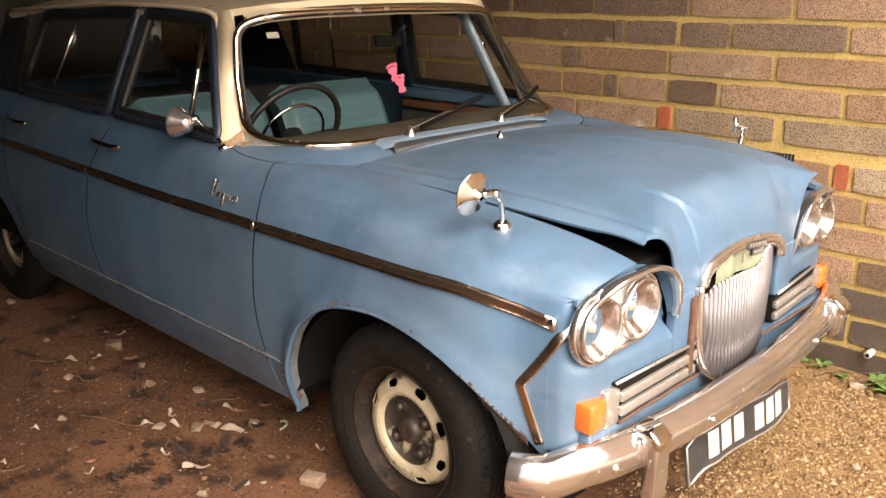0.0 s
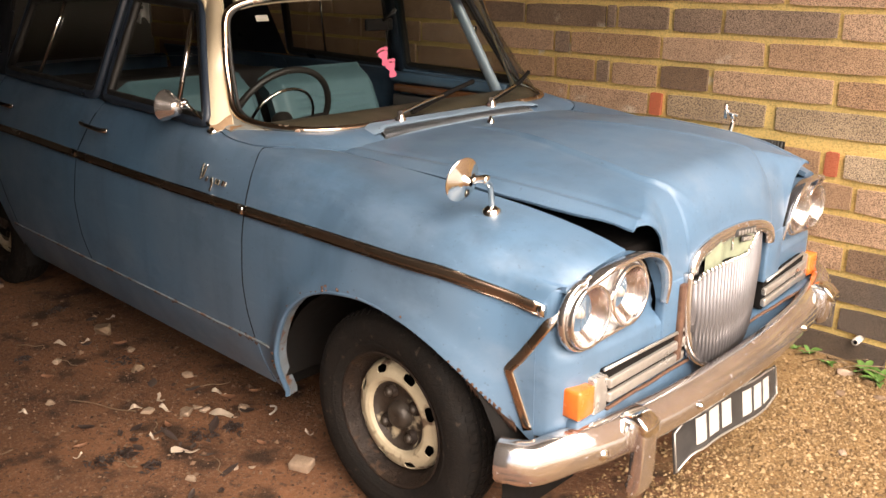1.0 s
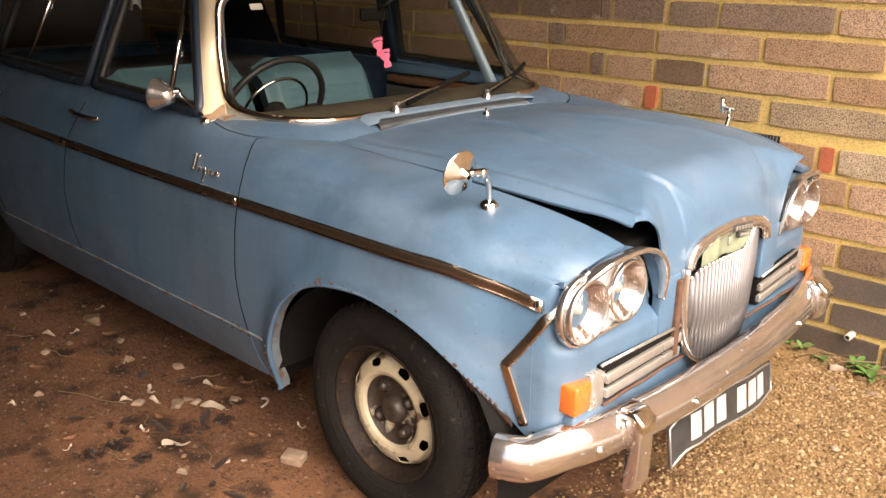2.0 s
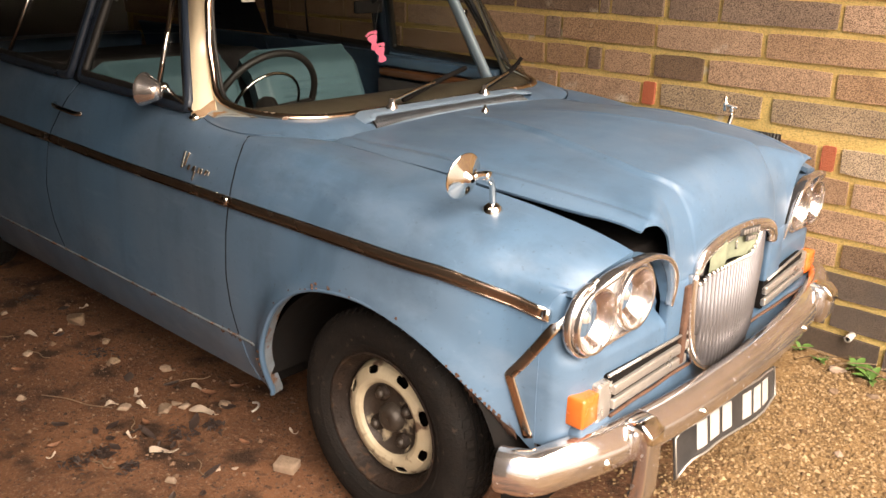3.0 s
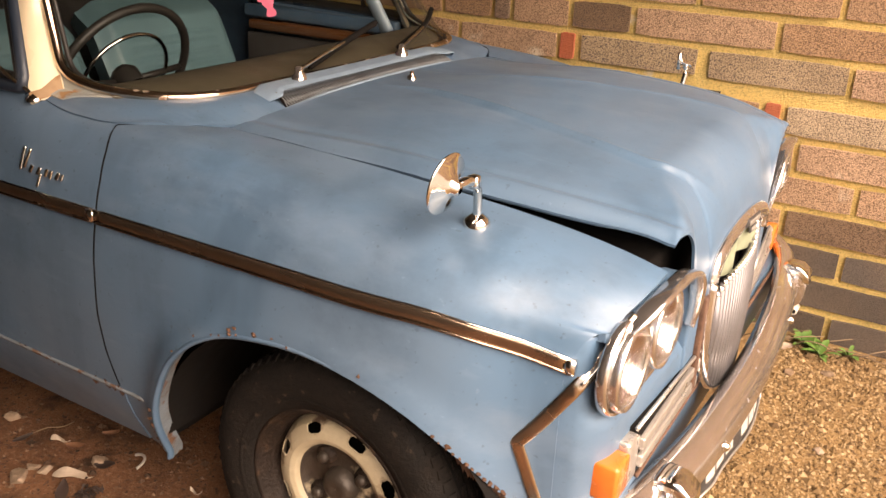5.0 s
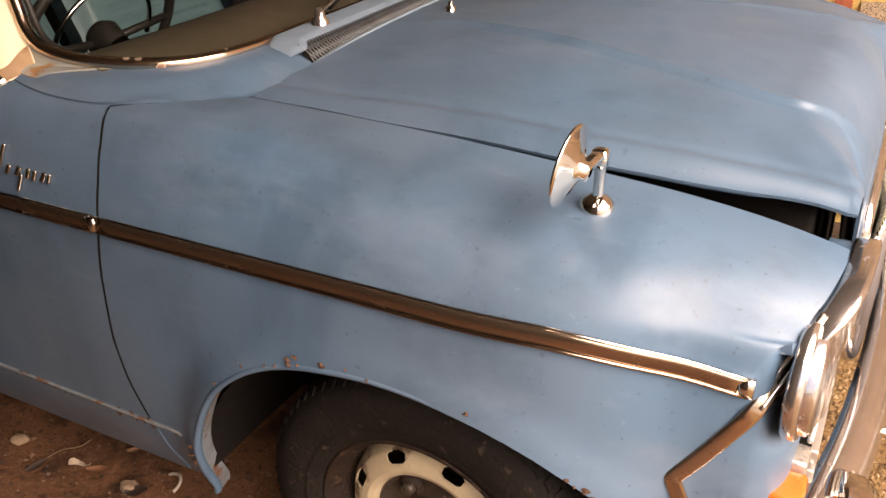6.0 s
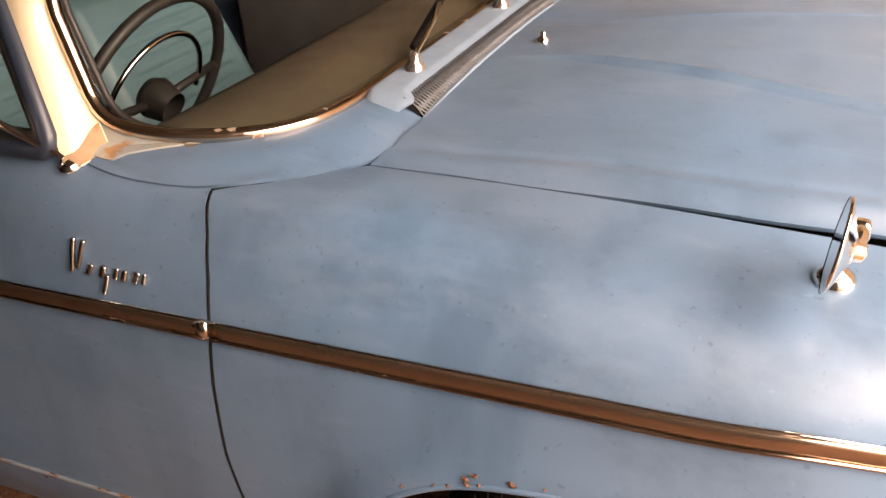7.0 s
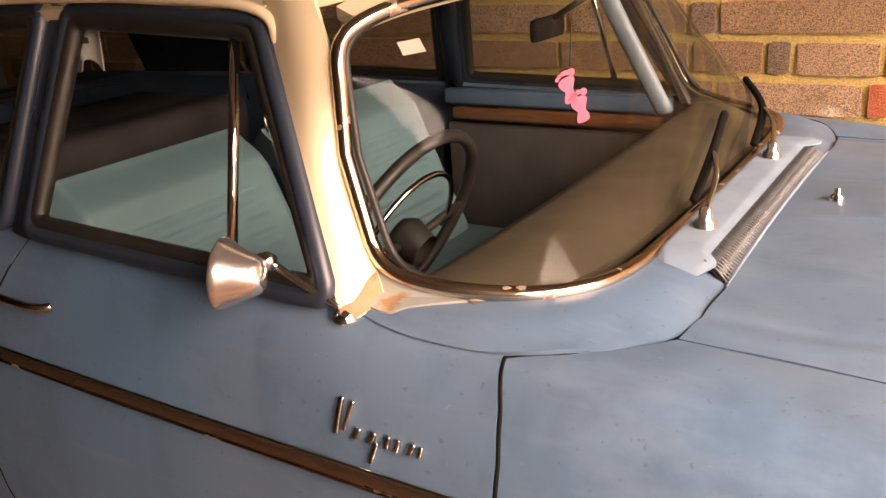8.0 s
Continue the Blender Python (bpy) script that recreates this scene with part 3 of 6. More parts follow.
    brow += [(0.490, 0.655, 0.70), (0.508, 0.640, 0.733), (0.525, 0.617, 0.758), (0.536, 0.585, 0.774), (0.541, 0.53, 0.780), (0.543, 0.46, 0.777), (0.543, 0.405, 0.757), (0.541, 0.365, 0.72), (0.538, 0.346, 0.675), (0.532, 0.340, 0.63)]
    path = smooth_path(brow, 60)
    wide = [(0.45 + 0.57 * ease(4, 20, i)) * (1 - 0.4 * ease(44, 59, i)) for i in range(60)]
    br = part("headlamp_brow", sweep([(x, sg * y, z) for x, y, z in path], ring(0.0065, 12, 0.0165, 0.6), up=[(1.0, sg * 0.5 * (1 - ease(2, 20, i)), 0.12) for i in range(60)], scale=wide), CHROME, car, "stained chrome brow over the headlamps")
    def hood_fn(u, v, sg=sg, path=path):
        k = 2 + int(round(u * 56))
        x, y, z = path[k]
        back = min(x - 0.004, 0.497 + 0.015 * ease(48, 59, k))
        k = 0.015 + 0.05 * (1 - ease(20, 40, k))
        xx, yy, zz = x + (back - x) * v, y + (0.55 - y) * k, z + (0.68 - z) * k
        return xx, sg * yy, under_wing(xx, yy, zz)
    part("lamp_hood", grid(hood_fn, 46, 4), BLUE, car)
    chev = [(x, half_width(x, z) + 0.001, z) for x, z in ((0.43, 0.405), (0.41, 0.46), (0.395, 0.505), (0.386, 0.532), (0.385, 0.540), (0.391, 0.549), (0.414, 0.58), (0.442, 0.622), (0.466, 0.66))]
    chev = smooth_path(chev + [(0.489, 0.657, 0.70), (0.506, 0.643, 0.733), (0.520, 0.620, 0.757)], 60)
    part("chevron_strip", sweep([(x, sg * y, z) for x, y, z in chev], ring(0.0115, 10, 0.0035, 0.5), up=[(0.15 + 0.5 * ease(36, 59, i), sg, 0.1 + 0.5 * ease(40, 59, i)) for i in range(60)]), BRONZE, car, "tarnished chevron trim on the wing")

    # lamp panel, bezel and the two lamps
    def stadium(r, dy=0.0, n=48, x=0.0):
        out = []
        for i in range(n):
            a = 2 * math.pi * i / n
            cy = 0.625 if math.cos(a) > 0 else 0.486
            yy = cy + r * math.cos(a)
            out.append((x - 0.055 * (yy - 0.486), sg * yy, (0.674 if math.cos(a) > 0 else 0.688) + r * 1.02 * math.sin(a)))
        return out
    lamps = ((0.624, 0.672, -0.006), (0.486, 0.686, 0.002))
    pv, pf = grid(lambda u, v: (0.510 - 0.055 * (0.545 - 0.486 + (u - 0.5) * 0.31), sg * (0.556 + (u - 0.5) * 0.31), 0.68 + (v - 0.5) * 0.17), 62, 34)

    def in_panel(i):
        yy, zz = abs(pv[i][1]), pv[i][2]
        near = min(max(yy, 0.486), 0.625)
        return math.hypot(yy - near, zz - 0.688 + 0.1 * (near - 0.486)) < 0.077 and all(math.hypot(yy - cy, zz - cz) > 0.063 for cy, cz, _ in lamps)
    part("lamp_panel", (pv, [f for f in pf if all(in_panel(i) for i in f)]), PANEL, car, "pale stained headlamp panel")
    part("lamp_bezel", sweep(stadium(0.0765, x=0.514), ring(0.0045, 8, 0.010), True, up=(1, 0, 0)), CHROME, car)
    for cy, cz, dx in lamps:
        lamp = part("headlamp", lathe([(0.001, 0.478), (0.02, 0.481), (0.035, 0.489), (0.048, 0.501), (0.058, 0.514), (0.066, 0.527)], 40, "x", (dx, sg * cy, cz)), REFLECTOR, car, "round glass headlamp with chrome reflector")
        part("lamp_rim", lathe([(0.063, 0.510), (0.064, 0.531), (0.068, 0.534), (0.071, 0.528), (0.071, 0.508)], 40, "x", (dx, sg * cy, cz)), CHROME, lamp)
        part("bulb", lathe([(0.012, 0.479), (0.012, 0.497), (0.009, 0.508), (0.001, 0.511)], 14, "x", (dx, sg * cy, cz)), WHITE, lamp)
        lens_prof = [(0.064, 0.528), (0.055, 0.537), (0.04, 0.543), (0.02, 0.547), (0.001, 0.548)]
        part("lamp_glass", lathe(lens_prof, 40, "x", (dx, sg * cy, cz)), LENS, lamp)
        part("lamp_flutes", join(*[tube([(dx + 0.5395 - 0.35 * abs(k * 0.011) ** 1.3, sg * (cy + k * 0.011), cz - 0.045), (dx + 0.5405 - 0.35 * abs(k * 0.011) ** 1.3, sg * (cy + k * 0.011), cz + 0.045)], 0.0016, k=5) for k in range(-4, 5)]), LENS, lamp)

    # indicator, holder and slotted lower grille
    ind = part("indicator", box(0.482, 0.536, min(sg * 0.609, sg * 0.668), max(sg * 0.609, sg * 0.668), 0.447, 0.515, 0.006), AMBER, car, "square amber indicator")
    part("indicator_base", box(0.49, 0.532, min(sg * 0.553, sg * 0.606), max(sg * 0.553, sg * 0.606), 0.436, 0.524, 0.006), SILVER, car, "dirty white indicator holder")
    # The recess is a black box: shade between the bars is its colour.
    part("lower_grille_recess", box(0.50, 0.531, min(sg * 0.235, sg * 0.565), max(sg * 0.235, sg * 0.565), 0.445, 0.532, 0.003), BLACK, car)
    for z in (0.455, 0.489):
        part("lower_grille_bar", box(0.524, 0.541, min(sg * 0.235, sg * 0.558), max(sg * 0.235, sg * 0.558), z, z + 0.023, 0.003), SILVER, car, "dull silver grille bar")
    part("lower_grille_rim", sweep([(0.538, sg * 0.235, 0.534), (0.528, sg * 0.568, 0.534)], ring(0.004, 8)), SILVER, car)
    part("front_panel", box(0.505, 0.532, min(sg * 0.222, sg * 0.336), max(sg * 0.222, sg * 0.336), 0.53, 0.672, 0.006), BLUE, car, "blue front panel with rusty edges")

# front valance, and an engine bay box with the shade put into its black
part("valance", box(0.49, 0.53, -0.66, 0.66, 0.33, 0.442, 0.01), BLUE, car)
part("rust_seam", sweep([(0.535, y, 0.441 + 0.0012 * math.sin(y * 37)) for y in np.linspace(-0.56, 0.56, 40)], ring(0.0045, 6)), RUST, car, "flaking rusty seam")
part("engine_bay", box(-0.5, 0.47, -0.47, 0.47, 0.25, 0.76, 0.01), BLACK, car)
# Arch liners are near black, with the shade under the wings in their colour.
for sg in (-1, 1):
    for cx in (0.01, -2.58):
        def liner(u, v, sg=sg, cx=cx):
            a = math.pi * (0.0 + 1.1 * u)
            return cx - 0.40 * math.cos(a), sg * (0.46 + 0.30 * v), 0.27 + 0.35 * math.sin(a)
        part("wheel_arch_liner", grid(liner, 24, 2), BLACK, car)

# bonnet, a little open at the front


def bonnet_edge(x):
    return wing_edge(x) + 0.003 + 0.024 * ease(-0.34, 0.1, x) + 0.017 * ease(0.08, 0.5, x)


def bonnet_half(x):
    return gap_y(x) - 0.007 - 0.018 * ease(0.3, 0.53, x)


def bonnet_z(x, y, rim=None):
    c = min(abs(y) / 0.487, 1.0)
    crown = 0.026 * (1 - c ** 2.4)
    rim = rim or min(max(0.12 + 0.26 * (x + 0.1), 0.09), 0.27)
    panel = (0.008 * (1 - ease(rim - 0.003, rim + 0.012, abs(y))) + 0.0025 * math.exp(-((abs(y) - rim) / 0.007) ** 2)) * ease(-0.34, -0.12, x)
    edge = -(0.005 + 0.005 * ease(-0.25, 0.05, x) + 0.007 * ease(-0.3, -0.1, x) * (1 - ease(0.32, 0.5, x))) * ease(0.925, 1.0, c) ** 1.5 - 0.0035 * math.exp(-((abs(y) - 0.437) / 0.011) ** 2)
    return bonnet_edge(x) + crown + panel + edge


BONNET_EDGE = smooth_path([(0.325, 0.675), (0.338, 0.71), (0.352, 0.744), (0.368, 0.787), (0.392, 0.813), (0.42, 0.829), (0.455, 0.836), (0.487, 0.8375)], 60)


def tilt(x, y):
    """The bonnet does not close evenly: its far edge stands a little higher."""
    return 0.007 * ease(-0.3, 0.1, x) * (1 - ease(0.38, 0.52, x)) * y / 0.487


def bonnet_end(u):
    """Lower edge of the bonnet's front: round the grille arch, level, then up round the headlamp brow to the corner."""
    if u < 0.47:
        y = 0.23 * u / 0.47
        return y, 0.666 + 0.079 * max(1 - (y / 0.2305) ** 2, 0) ** 0.36
    if u < 0.64:
        return 0.23 + 0.095 * (u - 0.47) / 0.17, 0.666 + 0.009 * (u - 0.47) / 0.17
    k = (u - 0.64) / 0.36 * 59
    i = min(int(k), 58)
    p = BONNET_EDGE[i] + (BONNET_EDGE[i + 1] - BONNET_EDGE[i]) * (k - i)
    return float(p[0]), float(p[1])


def bonnet_fn(u, v):
    sgn, q = (1 if u >= 0.5 else -1), abs(2 * u - 1)
    c = q * 0.487
    x0 = float(np.interp(c, [0.0, 0.2, 0.36, 0.455, 0.487], [-0.353, -0.353, -0.355, -0.366, -0.376]))
    r = 0.012 + 0.135 * (1 - ease(0.4, 1.0, q))
    x1 = 0.531 - r - 0.006 * q * q
    if v < 0.66:
        x = x0 + (x1 - x0) * v / 0.66
        return x, sgn * c * bonnet_half(x) / 0.487, bonnet_z(x, c) + tilt(x, sgn * c)
    a = (v - 0.66) / 0.34 * math.pi / 2
    ya, za = c * bonnet_half(x1) / 0.487, bonnet_z(x1, c, 0.12 + 0.26 * (x1 + 0.1) - 0.11 * min(a / 1.3, 1.0) ** 1.6) + tilt(x1, sgn * c)
    ye, ze = bonnet_end(q)
    ze = min(ze, za - 0.001)
    f = 1 - math.cos(a)
    return x1 + r * math.sin(a) ** 0.8, sgn * (ya + (ye - ya) * f), za + (ze - za) * f


bonnet = part("bonnet", grid(bonnet_fn, 240, 80), BLUE, car, "faded blue bonnet standing slightly open at the front")
solid(bonnet, 0.005)
for sg in (-1, 1):
    def flange(u, v, sg=sg):
        x = -0.37 + u * 0.83
        return x, sg * (bonnet_half(x) - 0.001 - 0.006 * v), bonnet_z(x, 0.487) + tilt(x, sg * 0.487) - 0.003 - 0.006 * v * (1 - ease(0.4, 0.46, x))
    solid(part("bonnet_flange", grid(flange, 40, 2), BLUE, bonnet), 0.004)

# the far front corner stands a little further back, as if once knocked
FRONT = {"front_wing": 1, "arch_lip": 1, "wing_nose": 1, "headlamp_brow": 1, "lamp_hood": 1, "chevron_strip": 1, "lamp_panel": 1, "lamp_bezel": 1, "headlamp": 1, "lamp_rim": 1, "lamp_glass": 1, "lamp_flutes": 1, "bulb": 1,
         "indicator": 1, "indicator_base": 1, "lower_grille_recess": 1, "lower_grille_bar": 1, "lower_grille_rim": 1, "front_panel": 0.6, "bonnet": 0.5, "bonnet_flange": 0.5}
for ob in car.children_recursive:
    share = FRONT.get(ob.name.split(".")[0], 0)
    if share and ob.type == "MESH":
        for v in ob.data.vertices:
            if v.co.y > 0.1 and v.co.x > 0.15:
                v.co.x -= 0.03 * share * ease(0.15, 0.46, v.co.x) * ease(0.1, 0.5, v.co.y)

# chrome arch over the grille with a small dark nameplate
arch_path = [(0.534, -0.004 + 0.213 * math.cos(a), 0.663 - 0.03 * math.cos(a) * 0.21 + 0.071 * math.sin(a) ** 0.68) for a in np.linspace(0.0, math.pi, 90)]
grille_arch = part("grille_arch", sweep(arch_path, ring(0.018, 10, 0.012, 0.8), up=(1, 0, 0)), CHROME, car, "pitted chrome arch over the grille")
nb = part("name_bar", box(-0.004, 0.004, -0.055, 0.055, -0.010, 0.010, 0.003), PLATE, grille_arch)
nb.matrix_basis = pose(0.545, 0.028, 0.727, -6, 0, 0)
for k in range(6):
    nm = part("name_mark", box(0.003, 0.0055, -0.048 + k * 0.0172, -0.038 + k * 0.0172, -0.006, 0.006, 0.001), SILVER, grille_arch)
    nm.matrix_basis = nb.matrix_basis
bp_ = part("badge_plate", box(-0.004, 0.003, -0.03, 0.03, -0.008, 0.008, 0.003), PLATE, grille_arch)
bp_.matrix_basis = pose(0.545, 0.038, 0.706, -6, 0, 0)
for k in range(4):
    bm_ = part("badge_mark", box(0.002, 0.0045, -0.024 + k * 0.0125, -0.016 + k * 0.0125, -0.005, 0.005, 0.001), SILVER, grille_arch)
    bm_.matrix_basis = bp_.matrix_basis
part("arch_web", grid(lambda u, v: (0.529, -0.01 + 0.19 * u, 0.660 + 0.066 * math.sin(math.acos(min((0.007 + 0.19 * u) / 0.213, 1))) ** 0.68 - 0.045 * v * (1 - ease(0.75, 1, u))), 20, 4), CHROME, grille_arch)
part("green_rag", grid(lambda u, v: (0.535 + 0.012 * math.sin(u * 9), -0.16 + 0.25 * u, 0.66 + 0.085 * v * math.sin(math.pi * (0.1 + 0.8 * u)) ** 0.6), 20, 8), GREENY, car, "pale green cloth behind the grille")

# loose shield-shaped grille
GRILLEM = mat("dull grille bars", (0.23, 0.225, 0.235), 0.42, 0.6, (0.15, 0.14, 0.145), 18, 0.6, 90, 0.15, stretch=(1, 1, 0.3))
grille = new("grille")
grille.parent = car
tagged(grille, "loose shield-shaped grille of dull upright bars")
grille.matrix_basis = pose(0.531, -0.036, 0.553, 0, 0, 4)


def grille_half(z):
    return float(np.interp(z, [-0.142, -0.135, -0.115, -0.07, 0.0, 0.08, 0.13], [0.05, 0.10, 0.155, 0.19, 0.205, 0.212, 0.212]))


def grille_x(y):
    return 0.03 * (1 - (y / 0.22) ** 2)


for k in range(26):
    y = -0.2 + k * 0.016
    zs = np.linspace(-0.142, 0.13, 60)
    inside = [z for z in zs if abs(y) < grille_half(z)]
    lo = inside[0]
    hi = 0.112 + 0.01 * math.sin(math.pi * (y + 0.2) / 0.26) * (1 if y < 0.06 else 0) + 0.03 * ease(0.05, 0.14, y) - 0.012 * ease(0.16, 0.2, -y)
    part("grille_bar", sweep([(grille_x(y), y, lo), (grille_x(y) + 0.004, y, (lo + hi) / 2), (grille_x(y), y, hi)], ring(0.0056, 8, 0.0095), up=(1, 0, 0)), GRILLEM, grille)
    part("bar_tip", lathe([(0.0052, -0.004), (0.0058, 0.002), (0.004, 0.007), (0.001, 0.008)], 8, "z", (grille_x(y) + 0.001, y, hi)), BRIGHT, grille)
shell = [(-0.008 + grille_x(y), y, z) for y, z in [(-0.212, 0.125), (-0.212, 0.06), (-0.205, 0.0), (-0.19, -0.07), (-0.155, -0.115), (-0.1, -0.137), (0, -0.144), (0.1, -0.137), (0.155, -0.115), (0.19, -0.07), (0.205, 0.0), (0.212, 0.06), (0.212, 0.125)]]
part("grille_shell", sweep(smooth_path(shell, 50), ring(0.008, 8, 0.014), up=(1, 0, 0)), CHROME, grille)
# Flat black sheet in place of the shade behind the bars.
part("grille_backing", ([(-0.012, -0.2, 0.12), (-0.012, -0.2, -0.02), (-0.012, -0.15, -0.11), (-0.012, 0, -0.138), (-0.012, 0.15, -0.11), (-0.012, 0.2, -0.02), (-0.012, 0.2, 0.12)], [(0, 1, 2, 3, 4, 5, 6)]), BLACK, grille)
part("rust_bracket", box(0.528, 0.542, -0.272, -0.25, 0.46, 0.655, 0.003), RUST, car, "bare rusty bracket beside the grille")

# bumper, overriders, number plate
def bumper_z(y):
    return 0.392 + 0.03 * y


bump = smooth_path([(x, y, bumper_z(y) - (0.02 if y < -0.7 else 0.0)) for x, y in [(0.408, -0.776), (0.44, -0.763), (0.475, -0.735), (0.522, -0.672), (0.552, -0.58), (0.583, -0.40), (0.60, -0.2), (0.606, 0), (0.60, 0.2), (0.583, 0.40), (0.552, 0.58), (0.522, 0.672), (0.475, 0.735), (0.42, 0.77), (0.375, 0.782)]], 110)
bsec = [(-0.03, 0.046), (-0.018, 0.056), (-0.002, 0.058), (0.013, 0.050), (0.025, 0.034), (0.032, 0.013), (0.034, -0.010), (0.030, -0.032), (0.020, -0.050), (0.004, -0.060), (-0.012, -0.060), (-0.008, -0.045), (0.010, -0.03), (0.018, 0.0), (0.010, 0.03), (-0.004, 0.042)]
bumper = part("bumper", sweep(bump, [(a, 0.004 + b * 0.86) for a, b in bsec]), CHROME, car, "dented stained chrome bumper")
for sg in (-1, 1):
    oz = 0.015 * sg
    low = 0.262 if sg < 0 else 0.35
    post = [(0.585, sg * 0.515, low + oz), (0.601, sg * 0.515, low + 0.01 + oz), (0.607, sg * 0.515, low + 0.045 + oz), (0.606, sg * 0.515, 0.41 + oz), (0.593, sg * 0.515, 0.438 + oz)]
    o = part("overrider", sweep(smooth_path(post, 18), ring(0.029, 16, 0.02, 0.4), up=(1, 0, 0), scale=[min(1.0, 0.8 + 0.1 * min(i, 17 - i)) for i in range(18)]), CHROME, bumper, "chrome overrider")
    part("overrider_cap", sweep([(0.555, sg * 0.515, 0.428 + oz), (0.575, sg * 0.515, 0.443 + oz), (0.602, sg * 0.515, 0.441 + oz), (0.618, sg * 0.515, 0.427 + oz), (0.622, sg * 0.515, 0.41 + oz)], ring(0.032, 16, 0.013, 0.4), scale=[0.8, 1.0, 1.0, 1.0, 0.85]), BRIGHT, o)
    part("bumper_bolt", lathe([(0.001, 0.012), (0.009, 0.010), (0.014, 0.005), (0.015, 0.0)], 18, "x", (0.571, sg * 0.62, 0.385 + 0.018 * sg)), BRIGHT, bumper)
    part("bumper_bolt", lathe([(0.0, 0.010), (0.006, 0.009), (0.009, 0.005), (0.010, 0.0)], 16, "x", (0.626, sg * 0.30, 0.392 + 0.03 * sg * 0.3)), BRIGHT, bumper)

def plate_at(u, v, out=0.0):
    """The bent number plate."""
    bend = 0.03 * ease(0.78, 1.0, 1 - u) + 0.008 * math.sin(u * 7)
    return 0.607 + out - bend - 0.015 * v, -0.295 + 0.525 * u, 0.203 + 0.108 * v + 0.008 * u + 0.01 * math.sin(u * 4.5) - 0.03 * ease(0.86, 1.0, 1 - u) + 0.012 * ease(0.8, 1.0, u) * (1 - 2 * v)


plate = part("number_plate", grid(plate_at, 40, 6), PLATE, car, "bent black number plate with silver bars")
solid(plate, 0.003)
rim_path = [plate_at(u, 0.02, 0.002) for u in np.linspace(0.01, 0.99, 30)] + [plate_at(u, 0.98, 0.002) for u in np.linspace(0.99, 0.01, 30)]
part("plate_rim", sweep(rim_path, ring(0.0028, 6), True, up=(1, 0, 0)), SILVER, plate)
for u0, w in ((0.145, 0.075), (0.25, 0.085), (0.365, 0.08), (0.55, 0.09), (0.67, 0.09), (0.79, 0.085)):
    solid(part("plate_mark", grid(lambda u, v, u0=u0, w=w: plate_at(u0 + w * u, 0.18 + 0.64 * v, 0.0015), 6, 4), LETTER, plate), 0.0012)

# ---------------------------------------------------------------- wheels
RUSTWELL = mat("rusty wheel centre", (0.05, 0.035, 0.026), 0.6, 0.2, (0.025, 0.019, 0.014), 22, 0.6, 70, 0.2, 0.3, 120, rust=(0.42, 0.35, 0.24), rust_scale=13, rust_at=0.52)


DISCS = []


def disc_shape():
    # pressed disc with eight slots round its edge
    verts, faces = [], []
    radii = [(0.151, -0.008), (0.146, -0.022), (0.138, -0.034), (0.128, -0.039), (0.119, -0.042), (0.108, -0.044), (0.098, -0.040), (0.092, -0.031)]
    k = 400
    rs = [r for r, h in radii][::-1]
    hs = [h for r, h in radii][::-1]
    rows = np.linspace(0.151, 0.092, 44)
    for r in rows:
        h = float(np.interp(r, rs, hs))
        verts += [(r * math.cos(2 * math.pi * i / k), h, r * math.sin(2 * math.pi * i / k)) for i in range(k)]
    for j in range(len(rows) - 1):
        for i in range(k):
            arc = ((i + 0.5) % 50 - 25) / k * 2 * math.pi * 0.128
            if (abs(arc) / 0.019) ** 2.6 + (abs(rows[j] - 0.001 - 0.129) / 0.0105) ** 2.6 < 1:
                continue
            faces.append((j * k + i, j * k + (i + 1) % k, (j + 1) * k + (i + 1) % k, (j + 1) * k + i))
    return verts, faces


